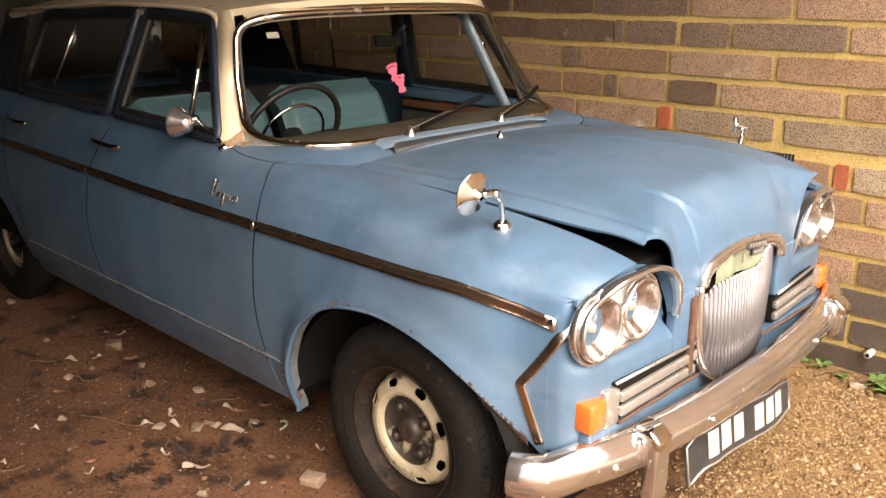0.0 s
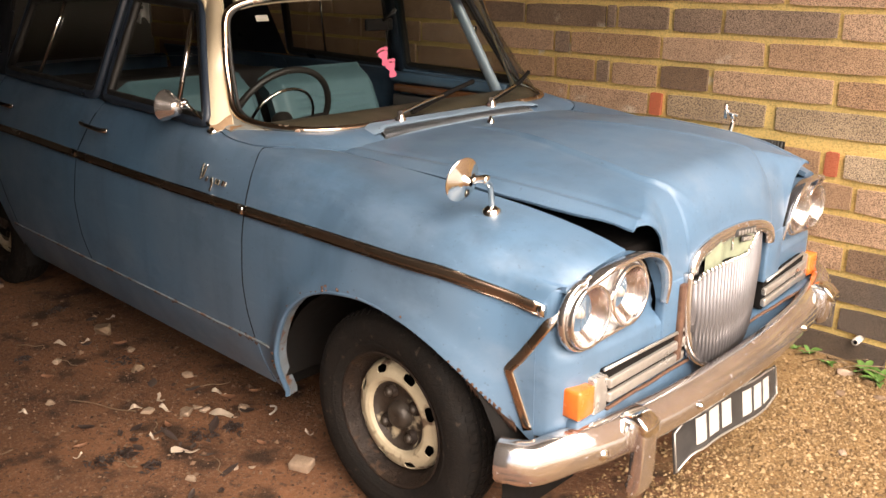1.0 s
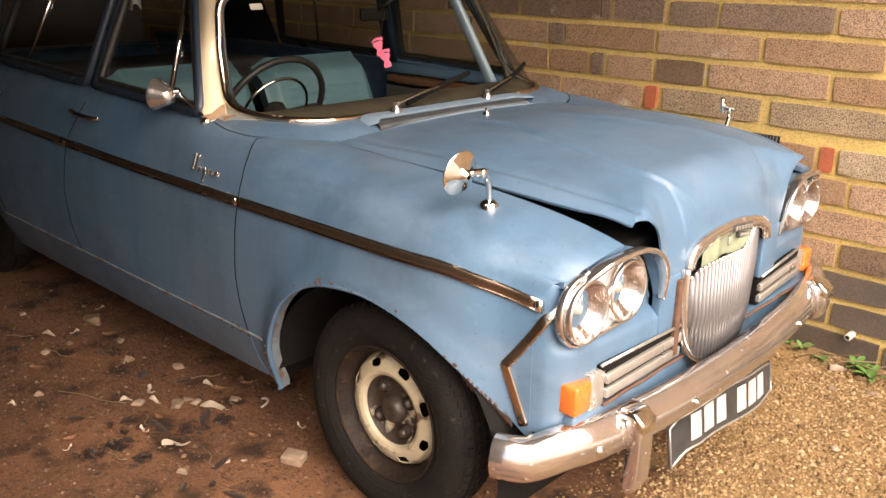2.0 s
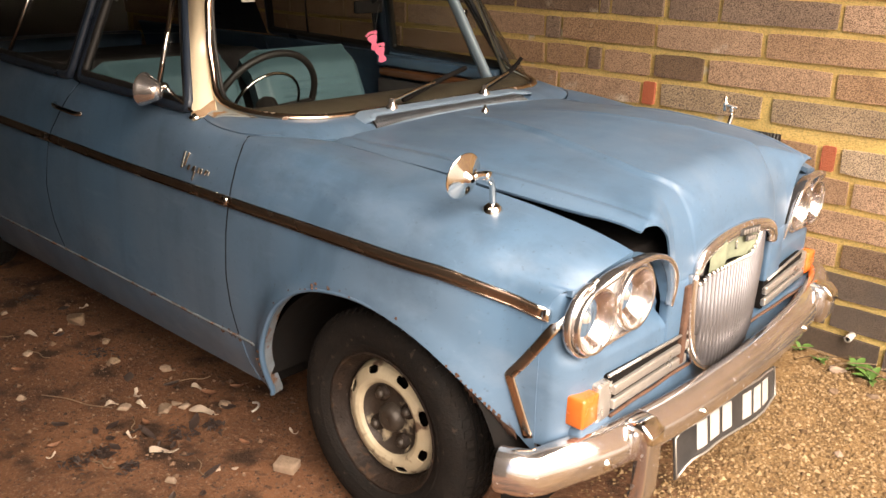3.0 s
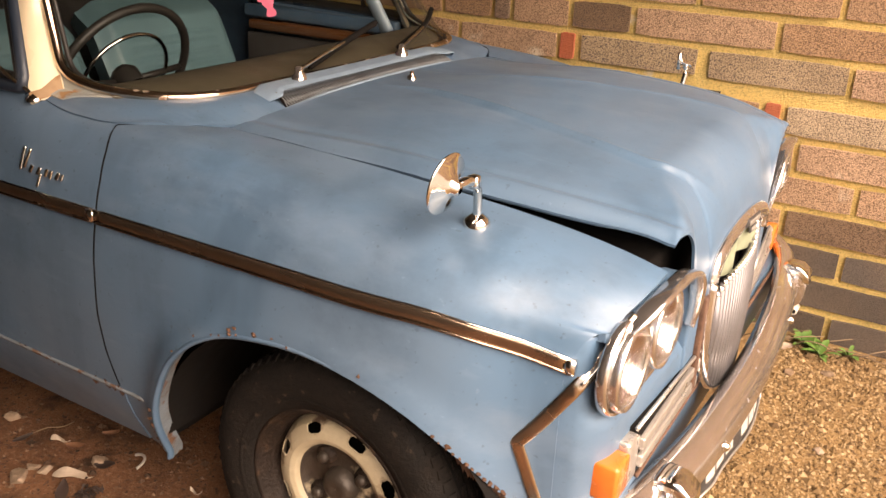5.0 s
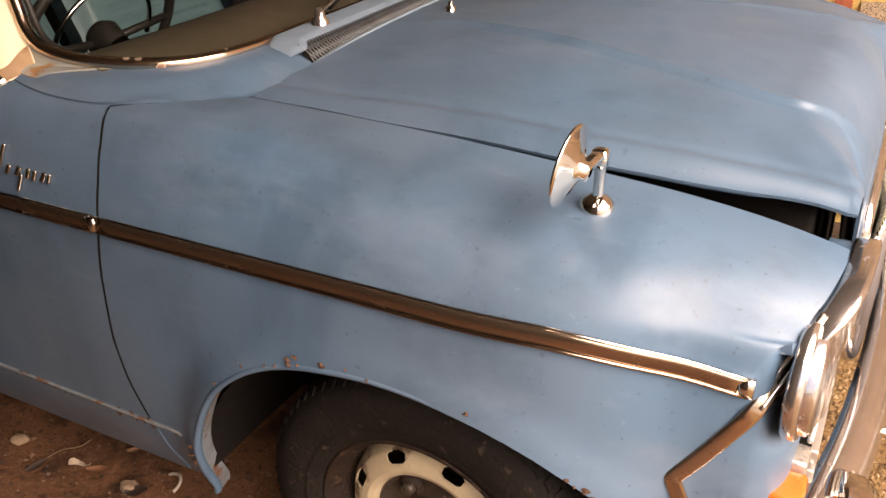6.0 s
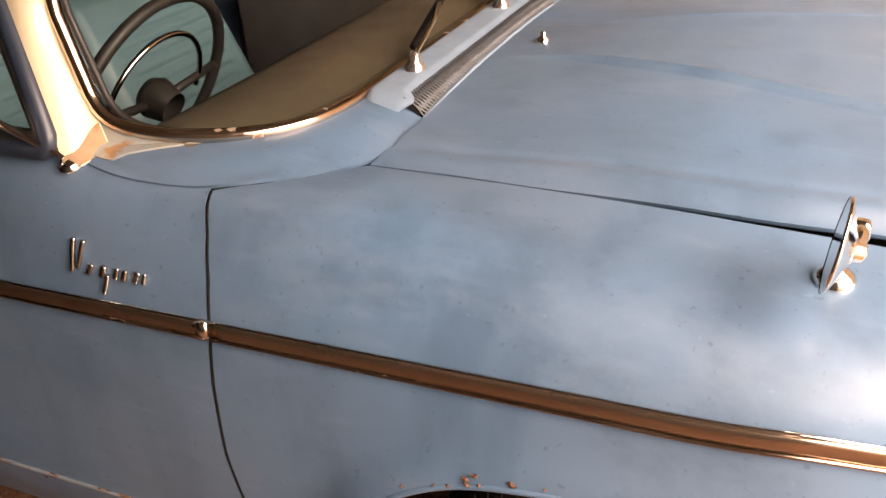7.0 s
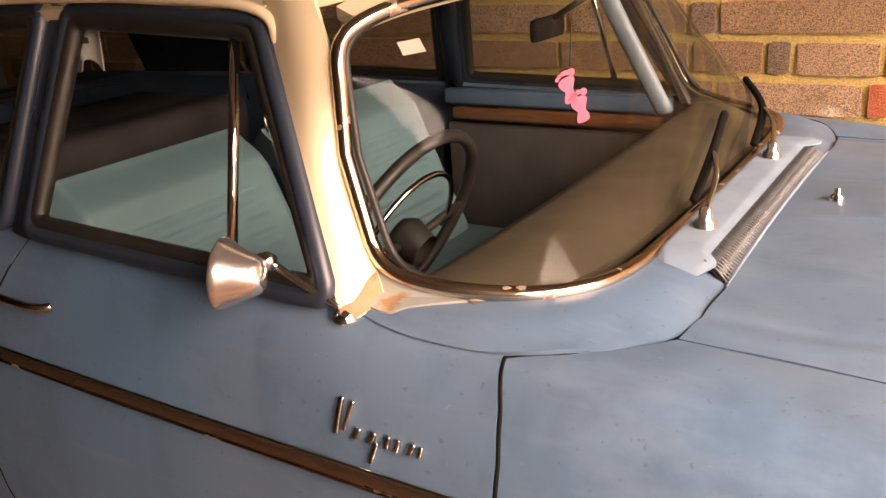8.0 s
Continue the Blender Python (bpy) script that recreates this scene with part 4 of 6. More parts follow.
def wheel(at, sg):
    w = new("wheel")
    w.parent = car
    w.matrix_basis = pose(at[0], at[1], at[2], 0, 0, 0 if sg < 0 else 180)
    tagged(w, "worn road wheel with rusty cream steel rim")
    prof = [(0.172, -0.052), (0.178, -0.062), (0.2, -0.074), (0.24, -0.079), (0.272, -0.074), (0.288, -0.062), (0.296, -0.045), (0.298, 0.0), (0.296, 0.045), (0.288, 0.062), (0.25, 0.078), (0.2, 0.072), (0.172, 0.05)]
    tyre = part("tyre", lathe([(r if r < 0.19 else 0.19 + (r - 0.19) * 0.87, h) for r, h in prof], 64, "y"), TYRE, w, "worn black tyre")
    for g in (-0.03, -0.01, 0.01, 0.03):
        part("tread_groove", lathe([(0.2835, g - 0.003), (0.2845, g - 0.002), (0.2845, g + 0.002), (0.2835, g + 0.003)], 48, "y"), BLACK, tyre)
    blocks = []
    for i in range(72):
        a0 = 2 * math.pi * i / 72
        for r, g, wd in ((0.2842, -0.052, 0.010), (0.2845, -0.02, 0.007), (0.2845, 0.0, 0.007), (0.2845, 0.02, 0.007)):
            q = []
            for rr in (r - 0.004, r + 0.0025):
                for da, dh in ((0.0, -wd), (0.055, -wd + 0.004), (0.055, wd), (0.0, wd - 0.004)):
                    fall = 0.008 if g < -0.04 and dh < 0 else 0.0
                    q.append(((rr - fall) * math.cos(a0 + da), g + dh, (rr - fall) * math.sin(a0 + da)))
            blocks.append((q, [(4, 5, 6, 7), (0, 1, 5, 4), (1, 2, 6, 5), (2, 3, 7, 6), (3, 0, 4, 7)]))
    tagged(part("tread", join(*blocks), TYRE, tyre, smooth=False), kind="stuff")
    part("sidewall_rib", lathe([(0.2, -0.0745), (0.204, -0.077), (0.208, -0.0765)], 64, "y"), TYRE, tyre)
    rim = part("rim", lathe([(0.182, -0.058), (0.181, -0.064), (0.176, -0.066), (0.172, -0.060), (0.168, -0.045), (0.158, -0.036), (0.152, -0.012), (0.150, 0.02)], 64, "y"), RIMDARK, w, "rusty brown rim well")
    if not DISCS:
        DISCS.append(disc_shape())
    verts, faces = DISCS[0]
    solid(part("wheel_disc", (verts, faces), RIM, w, "cream painted wheel disc with oval slots"), 0.003, (0, 3, 0))
    part("disc_centre", lathe([(0.092, -0.031), (0.088, -0.022), (0.078, -0.014), (0.050, -0.012), (0.036, -0.015), (0.001, -0.02)], 48, "y"), RUSTWELL, w, "dark rusty centre of the wheel")
    part("hub", lathe([(0.038, -0.012), (0.036, -0.03), (0.03, -0.036), (0.027, -0.04), (0.014, -0.042), (0.001, -0.038)], 28, "y"), RUSTY_STEEL, w, "dirty hub")
    for a in range(4):
        c, s = math.cos(a * math.pi / 2 + 0.6), math.sin(a * math.pi / 2 + 0.6)
        part("wheel_nut", lathe([(0.013, -0.016), (0.013, -0.03), (0.009, -0.036), (0.001, -0.037)], 6, "y", (0.064 * c, 0, 0.064 * s)), RUSTY_STEEL, w)
        part("stud_boss", lathe([(0.021, -0.012), (0.019, -0.024), (0.012, -0.026)], 14, "y", (0.064 * c, 0, 0.064 * s)), RIMDARK, w)
    part("brake_drum", lathe([(0.145, 0.01), (0.145, 0.05), (0.001, 0.05)], 32, "y"), BLACK, w)


for x in (0.0, -2.58):
    for sg in (-1, 1):
        wheel((x + 0.014, sg * 0.672, 0.28), sg)

# ---------------------------------------------------------------- screen, roof, doors above the waist


def screen(u, v, out=0.0):
    """The windscreen's surface: u from -1 to 1 across, v from 0 to 1 up."""
    near = ease(0.4, 0.85, v) if u < 0 else 0.0
    y = u * (0.652 - 0.07 * v + 0.02 * near)
    x = -0.464 - 0.285 * v - (0.25 - 0.125 * v - 0.055 * near) * abs(u) ** (9 - (2 if u < 0 else 4) * v) - 0.012 * u * u
    z = 0.914 + 0.362 * v + 0.012 * (1 - u * u) * v - 0.0 * abs(u)
    return x + out * 0.78, y, z + out * 0.62


def screen_loop(scale, n=96, out=0.0, power=0.25):
    pts = []
    for i in range(n):
        a = 2 * math.pi * i / n
        c, s = math.cos(a), math.sin(a)
        k = power if s > 0 else power * 0.75
        u = math.copysign(abs(c) ** k, c)
        v = math.copysign(abs(s) ** k, s)
        pts.append(screen(u * scale[0], 0.5 + 0.5 * v * scale[1], out))
    return pts


windscreen = part("windscreen", grid(lambda u, v: screen((2 * u - 1) * 0.998, 0.02 + 0.96 * v), 60, 14), GLASS, car, "dusty curved windscreen")
windscreen.visible_shadow = False
part("screen_rubber", sweep(screen_loop((0.987, 0.966), out=0.004, power=0.24), ring(0.0055, 8), True, up=(1, 0, 0.6)), RUBBER, windscreen)
part("screen_chrome", sweep(screen_loop((1.0, 0.985), out=0.008, power=0.24), ring(0.0105, 10), True, up=(1, 0, 0.6)), SCREENTRIM, windscreen, "rusty chrome windscreen strip")
# cream surround at the sides and top
inner, outer = screen_loop((1.0, 1.0), 120, 0.004, 0.24), screen_loop((1.01, 1.2), 120, -0.02, 0.25)
verts = inner + outer
ws_frame = part("screen_surround", (verts, [(i, i + 1, 121 + i, 120 + i) for i in range(14, 46)]), CREAM, car, "cream header above the windscreen")
solid(ws_frame, 0.02)


def pillar_fn(u, v, sg):
    """Front pillar: from the screen's bright strip round to the door frame."""
    q = 0.01 + 1.03 * v
    a = screen(sg * 1.0, q, 0.004)
    z = a[2]
    b = (-0.752 - 0.497 * (z - 0.932), sg * (0.712 - 0.35 * (z - 0.94)), z - 0.012 * (1 - v))
    w = 0.010 * math.sin(math.pi * u)
    return a[0] + (b[0] - a[0]) * u + w * 0.4, a[1] + (b[1] - a[1]) * u + sg * w, a[2] + (b[2] - a[2]) * u


def roof_fn(u, v):
    y = (2 * v - 1) * 0.60
    c = abs(y) / 0.60
    front = -0.735 - 0.19 * c ** 4
    x = front + u * (-2.55 - front)
    z = 1.298 + 0.085 * (1 - c ** 2.6) * (math.sin(math.pi * min(0.06 + u * 0.75, 0.9)) ** 0.6) - 0.03 * ease(0.75, 1.0, u) - 0.012 * c ** 8
    return x, y, z


roof = part("roof", grid(roof_fn, 40, 40), CREAM, car, "cream painted roof panel")
solid(roof, 0.02)
for sg in (-1, 1):
    # cream front pillar
    corner = []
    for k in range(25):
        a = math.pi * (1 + 0.5 * k / 24)
        c, d = -abs(math.cos(a)) ** 0.18, -abs(math.sin(a)) ** 0.18
        corner.append((c, d))

    def corner_fn(u, v, sg=sg):
        """The sheet between the round corner of the bright strip and the pillar's foot."""
        c, d = corner[min(int(u * 24 + 0.5), 24)]
        most = max(abs(c), abs(d))
        grow = 1 + (1 / most * 1.015 - 1) * v
        return screen(-sg * c * grow, 0.5 + 0.5 * d * grow, 0.003)

    part("screen_corner", grid(corner_fn, 24, 4), STAINED, car, "rusty cream corner below the windscreen")
    pil = part("front_pillar", grid(lambda u, v, sg=sg: pillar_fn(u, v, sg), 12, 24), CREAM, car, "cream front pillar, rusty at its foot")
    solid(pil, 0.012)
    part("pillar_rust", grid(lambda u, v, sg=sg: tuple(c + d for c, d in zip(pillar_fn(0.02 + 0.96 * u, 0.004 + v * (0.035 + 0.05 * (1 - u) + 0.008 * math.sin(7 * u + 1)), sg), (0.002, sg * 0.002, 0.001))), 30, 6), RUSTSTAIN, pil, "brown rust stain at the foot of the pillar")
    if sg > 0:
        part("pillar_trim", sweep(smooth_path([(-0.775, 0.592, 0.905), (-0.84, 0.550, 1.06), (-0.925, 0.490, 1.27)], 12), ring(0.022, 10, 0.014, 0.7), up=(0, sg, 0.3)), INNER, car, "grey-blue inner pillar")
    part("rain_gutter", sweep(smooth_path([(-0.90, sg * 0.602, 1.24), (-0.99, sg * 0.603, 1.293), (-1.6, sg * 0.612, 1.305), (-2.5, sg * 0.60, 1.27)], 30), ring(0.008, 8)), CREAM, car)

    def glass_y(z):
        return 0.706 - 0.35 * (z - 0.94)

    def frame_loop(corners, n=64, r=0.12):
        cs = [np.array((x, sg * glass_y(z), z)) for x, z in corners]
        pts = []
        for i in range(4):
            a, b, c = cs[i - 1], cs[i], cs[(i + 1) % 4]
            for t in (0.0, 0.25, 0.5, 0.75, 1.0):
                p, q = b + (a - b) * r * (1 - t), b + (c - b) * r * t
                pts.append(p + (q - p) * t)
            for t in (0.25, 0.5, 0.75):
                pts.append(b + (c - b) * (r + (1 - 2 * r) * t))
        return pts

    front_win = [(-0.768, 0.932), (-1.405, 0.945), (-1.345, 1.285), (-0.935, 1.268)]
    rear_win = [(-1.475, 0.945), (-2.26, 0.962), (-2.16, 1.262), (-1.415, 1.288)]
    for doors, win in ((fd, front_win), (rd, rear_win)):
        fr = part("window_frame", sweep(frame_loop(win, r=0.06), ring(0.014, 8, 0.016, 0.6), True, up=(0, sg, 0.3)), SHADEDBLUE, car, "blue window frame with shade in its colour")
        insets = [(x + (0.014 if i in (1, 2) else -0.014), z + (0.014 if i < 2 else -0.014)) for i, (x, z) in enumerate(win)]
        # Rubber made wide, so that it also darkens the frame's shaded edge.
        part("window_rubber", sweep(frame_loop(insets, r=0.06), ring(0.015, 8), True, up=(0, sg, 0.3)), RUBBER, fr)
        ins = [(x, sg * (glass_y(z) - 0.006), z) for x, z in insets]
        pane = part("window_glass", (ins, [(0, 1, 2, 3)]), GLASS, fr)
        pane.visible_shadow = False
    # quarter light bars
    q0, q1 = (-0.945, sg * (glass_y(0.945)), 0.945), (-0.985, sg * (glass_y(1.262)), 1.262)
    part("quarter_light_bar", sweep([q0, q1], ring(0.008, 8)), BRIGHT, car, "bright quarter-light bar")
    part("quarter_light_catch", box(-0.93, -0.91, min(sg * 0.60, sg * 0.62), max(sg * 0.60, sg * 0.62), 1.12, 1.15, 0.003), BRIGHT, car)
    part("rear_light_bar", sweep([(-1.97, sg * glass_y(0.965), 0.965), (-1.87, sg * glass_y(1.265), 1.265)], ring(0.007, 8)), BRIGHT, car)
    # centre post
    part("centre_post", sweep([(-1.44, sg * (glass_y(0.94) - 0.012), 0.93), (-1.38, sg * (glass_y(1.29) - 0.012), 1.29)], ring(0.03, 10, 0.015, 0.7), up=(0, sg, 0.3)), SHADEDBLUE, car)
    part("rear_pillar", grid(lambda u, v, sg=sg: (-2.29 - 0.45 * u - 0.05 * v * (1 - u), sg * (0.70 - 0.115 * v - 0.05 * u), 0.95 + 0.34 * v * (1 - 0.05 * u)), 10, 10), SHADEDBLUE, car)
    # handles
    for hx in (-1.50, -2.28):
        h = part("door_handle", sweep(smooth_path([(hx + 0.02, sg * 0.765, 0.862), (hx + 0.05, sg * 0.785, 0.862), (hx + 0.14, sg * 0.786, 0.857), (hx + 0.185, sg * 0.778, 0.853), (hx + 0.2, sg * 0.764, 0.852)], 20), ring(0.006, 8, 0.008)), BRIGHT, fd if hx > -2 else rd, "chrome pull handle")
    part("wood_capping", box(-1.42, -0.80, min(sg * 0.632, sg * 0.668), max(sg * 0.632, sg * 0.668), 0.845, 0.88, 0.008), WOOD, fd, "varnished wooden door capping")
    part("door_card", box(-1.45, -0.62, min(sg * 0.655, sg * 0.675), max(sg * 0.655, sg * 0.675), 0.35, 0.83, 0.008), CARD, fd)
    part("door_top", box(-1.45, -0.78, min(sg * 0.645, sg * 0.68), max(sg * 0.645, sg * 0.68), 0.886, 0.93, 0.008), BLUE, fd)

# rear of the body
part("boot_lid", grid(lambda u, v: (-2.75 - 0.62 * u, (2 * v - 1) * 0.6, 0.94 - 0.05 * u - 0.02 * abs(2 * v - 1) ** 3), 12, 12), BLUE, car)
part("rear_panel", box(-3.42, -3.36, -0.62, 0.62, 0.25, 0.89, 0.02), BLUE, car)
part("rear_screen", grid(lambda u, v: (-2.74 + 0.2 * v, (2 * u - 1) * (0.6 - 0.05 * v), 0.955 + 0.3 * v), 8, 4), GLASS, car)
part("rear_bumper", sweep(smooth_path([(-3.2, -0.76, 0.36), (-3.45, -0.66, 0.36), (-3.5, 0, 0.36), (-3.45, 0.66, 0.36), (-3.2, 0.76, 0.36)], 40), ring(0.02, 8, 0.05)), CHROME, car)
# Shade below the car is put into the floor's black.
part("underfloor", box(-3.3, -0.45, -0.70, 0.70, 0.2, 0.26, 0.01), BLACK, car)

# cowl between screen and bonnet
COWL = [(-0.775, 0.69), (-0.70, 0.694), (-0.635, 0.692), (-0.542, 0.681), (-0.472, 0.65), (-0.419, 0.610), (-0.390, 0.564), (-0.370, 0.50), (-0.358, 0.40), (-0.356, 0.2), (-0.356, 0.0)]
left = smooth_path([(x, -y) for x, y in COWL], 40)
ring_out = np.concatenate((left, [(x, -y) for x, y in left[::-1][1:]]))


def cowl_edge(y):
    """Height of the cowl's front edge: level with the wing at the sides, with the bonnet between."""
    if y > 0.53:
        return 0.887 + 0.007 * ease(0.53, 0.6, y)
    return max(bonnet_z(-0.355, y) - 0.003, 0.886)


def cowl_fn(u, v):
    k = u * (len(ring_out) - 1)
    a = min(int(k), len(ring_out) - 2)
    ox, oy = ring_out[a] + (ring_out[a + 1] - ring_out[a]) * (k - a)
    uu = min(max(oy / 0.69, -1), 1)
    sx, sy, sz = screen(math.copysign(abs(uu) ** 0.9, uu) * 1.0, 0.035)
    zo = cowl_edge(abs(oy))
    x, y = ox + (sx - ox) * v, oy + (sy - oy) * v
    z = zo + (sz - 0.006 - zo) * v + 0.008 * math.sin(math.pi * v)
    if abs(y) > 0.6 and x < -0.45:
        over = side_at(x, v_of_y(x, min(abs(y), 0.712)))[1]
        z = max(z, over + 0.0045)
    return x, y, z


part("scuttle", box(-0.47, -0.30, -0.5, 0.5, 0.84, 0.87, 0.004), BLUE, car)
cowl = part("cowl", grid(cowl_fn, 90, 8), BLUE, car, "blue scuttle panel below the windscreen")
solid(cowl, 0.006)
for k0, k1 in ((0.0, 0.24), (1.0, 0.76)):
    skirt = part("screen_skirt", grid(lambda u, v, k0=k0, k1=k1: tuple(p + d for p, d in zip(cowl_fn(k0 + (k1 - k0) * u, 1.0 - (0.05 + 0.9 * (1 - u) ** 1.6) * (1 - v)), (0.001, 0.0, 0.0035))), 30, 10), STAINED, cowl, "cream strip of paint below the windscreen, stained with rust")
    solid(skirt, 0.003)


def scoop_fn(u, v):
    """Flat pale top of the air intake, round at both ends, falling to the mesh."""
    y = -0.402 + 0.762 * u
    e = min(u / 0.06, (1 - u) / 0.075, 1.0)
    end = math.sqrt(max(1 - (1 - e) ** 2, 0.0))
    back = -0.466 + 0.034 * (1 - end)
    front = -0.390 + 0.024 * (1 - ease(0.02, 0.06, u) * (1 - ease(0.87, 0.92, u))) - 0.045 * (1 - end)
    base = 0.898
    top = max(0.932, cowl_edge(abs(y)) + 0.019)
    return back + (front - back) * v, y, base + (top - base) * (0.12 + 0.88 * end) * ease(-0.15, 0.16, v) - 0.004 * ease(0.8, 1.0, v)


scoop = part("air_intake", grid(scoop_fn, 160, 16), PALEBLUE, car, "raised pale blue air intake with a wire mesh")
solid(scoop, 0.004)


def intake_at(y, t, under=0.0):
    """A point of the sloping mesh: t from 0 at the bonnet to 1 under the pale top."""
    z = cowl_edge(abs(y)) + 0.003
    return -0.357 - 0.034 * t, y, z + (max(0.932, z + 0.016) - 0.005 - z) * t - under


MESH_FROM, MESH_TO = -0.384, 0.298
# Black sheet below the mesh stands in for the intake's dark inside.
part("intake_back", grid(lambda u, v: intake_at(MESH_FROM + (MESH_TO - MESH_FROM) * u, v, 0.006), 40, 2), BLACK, scoop)
bars = []
for k in range(int((MESH_TO - MESH_FROM) / 0.0088)):
    y = MESH_FROM + k * 0.0088
    bars.append(tube([intake_at(y, 0), intake_at(y + 0.012, 1)], 0.0014, k=4))
    bars.append(tube([intake_at(y + 0.012, 0), intake_at(y, 1)], 0.0014, k=4))
part("intake_mesh", join(*bars), MESHM, scoop, "grey wire mesh")
part("intake_lip", sweep([intake_at(y, 0) for y in np.linspace(MESH_FROM - 0.01, MESH_TO + 0.03, 50)], ring(0.003, 6)), PALEBLUE, scoop)

# wipers
for y, reach in ((-0.266, 0.30), (0.149, 0.26)):
    base = np.array((-0.425, y, 0.928))
    spindle = part("wiper", lathe([(0.018, 0.0), (0.016, 0.012), (0.010, 0.018), (0.009, 0.032), (0.001, 0.034)], 18, "z", tuple(base)), CHROME, car, "chrome windscreen wiper with black blade")
    tipu = (y + reach * 0.86) / 0.66
    tip = np.array(screen(tipu, 0.14, 0.02))
    mid = (base + tip) / 2 + np.array((0.01, 0, 0.02))
    part("wiper_arm", tube([base + (0, 0, 0.025), mid, tip], 0.0045, 10, k=6), BRIGHT, spindle)
    b0, b1 = screen(tipu - 0.26, 0.05, 0.014), screen(tipu + 0.26, 0.22, 0.014)
    part("wiper_blade", tube([b0, tip, b1], 0.008, 14, k=6), BLACK, spindle)

# washer jet, wing mirrors, door mirror
part("washer_jet", lathe([(0.012, 0.0), (0.011, 0.008), (0.005, 0.012), (0.005, 0.02), (0.001, 0.021)], 14, "z", (-0.286, -0.015, bonnet_z(-0.286, 0) - 0.001)), BRIGHT, car)
for sg in (-1, 1):
    mx, my = (0.228, 0.604) if sg < 0 else (0.19, 0.62)
    mz = side_at(mx, v_of_y(mx, my))[1]
    jx, jy, jz = (mx + 0.014, sg * (my + 0.043), mz + 0.085) if sg < 0 else (mx + 0.002, sg * (my + 0.004), mz + 0.085)
    stalk = smooth_path([(mx, sg * my, mz), (mx + 0.002, sg * (my + 0.004), mz + 0.03), mixv((mx + 0.006, sg * (my + 0.012), mz + 0.062), (jx, jy, jz), 0.15), (jx, jy, jz)], 18)
    wm = part("wing_mirror", sweep(stalk, ring(0.0075, 10)), BRIGHT, car, "chrome wing mirror on a stalk" if sg < 0 else "bare chrome mirror stalk with no mirror head")
    part("mirror_foot", lathe([(0.023, -0.004), (0.023, 0.004), (0.019, 0.010), (0.013, 0.014), (0.008, 0.017)], 24, "z", (mx, sg * my, mz)), BRIGHT, wm)
    if sg < 0:
        head = part("mirror_head", lathe([(0.006, 0.026), (0.011, 0.023), (0.012, 0.016), (0.022, 0.011), (0.036, 0.006), (0.046, 0.002), (0.0495, 0.0005), (0.0505, -0.001), (0.049, -0.003)], 40, "x"), BRIGHT, wm, "round chrome mirror shell")
        head.matrix_basis = pose(0.222, -0.697, 0.927, 0, 9.3, -1.5)
        gl = part("mirror_glass", lathe([(0.001, -0.0025), (0.0485, -0.0025)], 32, "x"), BRIGHT, wm)
        gl.matrix_basis = head.matrix_basis
        part("mirror_joint", tube([(0.238, -0.690, 0.925), (0.242, -0.672, 0.928), (jx, jy, jz)], 0.0085, 10, k=10), BRIGHT, wm)
        part("mirror_nut", lathe([(0.011, -0.009), (0.0125, -0.004), (0.0125, 0.004), (0.011, 0.009), (0.001, 0.01)], 6, "x", (jx, jy, jz)), BRIGHT, wm)
    else:
        part("mirror_clamp", tube([(jx - 0.012, jy - 0.02, jz + 0.012), (jx, jy, jz + 0.004), (jx + 0.012, jy + 0.018, jz - 0.002)], 0.008, 8, k=8), BRIGHT, wm)
        part("mirror_pin", tube([(jx - 0.012, jy - 0.022, jz + 0.034), (jx - 0.011, jy - 0.021, jz - 0.012)], 0.0055, k=8), BRIGHT, wm)
dm = part("door_mirror", tube([(-0.752, -0.704, 0.918), (-0.758, -0.708, 0.928), (-0.80, -0.722, 0.957), (-0.838, -0.735, 0.985), (-0.85, -0.742, 0.988)], 0.0052, 18, k=8), BRIGHT, car, "chrome door mirror on a thin arm")
part("mirror_foot", lathe([(0.018, -0.006), (0.018, 0.0), (0.012, 0.006), (0.007, 0.012)], 16, "z", (-0.752, -0.704, 0.916)), BRIGHT, dm)
dh = part("door_mirror_head", lathe([(0.001, 0.055), (0.010, 0.054), (0.021, 0.050), (0.026, 0.042), (0.033, 0.026), (0.042, 0.008), (0.046, 0.001), (0.046, -0.002), (0.043, -0.003), (0.001, -0.002)], 36, "x"), SATIN, dm)
dh.matrix_basis = pose(-0.872, -0.784, 0.983, 0, 4, 22)
part("mirror_knuckle", lathe([(0.001, -0.012), (0.010, -0.010), (0.0125, 0.0), (0.010, 0.010), (0.001, 0.012)], 16, "x", (-0.838, -0.742, 0.99)), BRIGHT, dm)
part("aerial", tube([(-0.289, 0.62, 0.86), (-0.289, 0.62, 0.93)], 0.004, k=8), BRIGHT, car, "short chrome aerial stub")

# script badge: plain bright strokes
badge = new("script_badge")
badge.parent = car
tagged(badge, "bright wavy metal badge on the door")


def stroke(pts, r=0.0028, n=12, closed=False):
    q = smooth_path([(a, 0, b) for a, b in pts], n, closed)
    path = [(x, -half_width(x, z) - 0.004, z) for x, _, z in q]
    part("badge_stroke", sweep(path, ring(r, 6, 0.0035), closed, up=(0, -1, 0)), BRIGHT, badge)


for x0, z0, x1, z1, r in ((-0.729, 0.829, -0.733, 0.784, 0.0036), (-0.712, 0.827, -0.722, 0.790, 0.0036), (-0.699, 0.797, -0.704, 0.784, 0.005), (-0.676, 0.797, -0.681, 0.784, 0.005),
                          (-0.670, 0.786, -0.677, 0.760, 0.003), (-0.654, 0.797, -0.657, 0.783, 0.004), (-0.640, 0.796, -0.643, 0.782, 0.004), (-0.619, 0.796, -0.624, 0.783, 0.005), (-0.607, 0.795, -0.609, 0.783, 0.003)):
    stroke([(x0, z0), (x1, z1)], r)

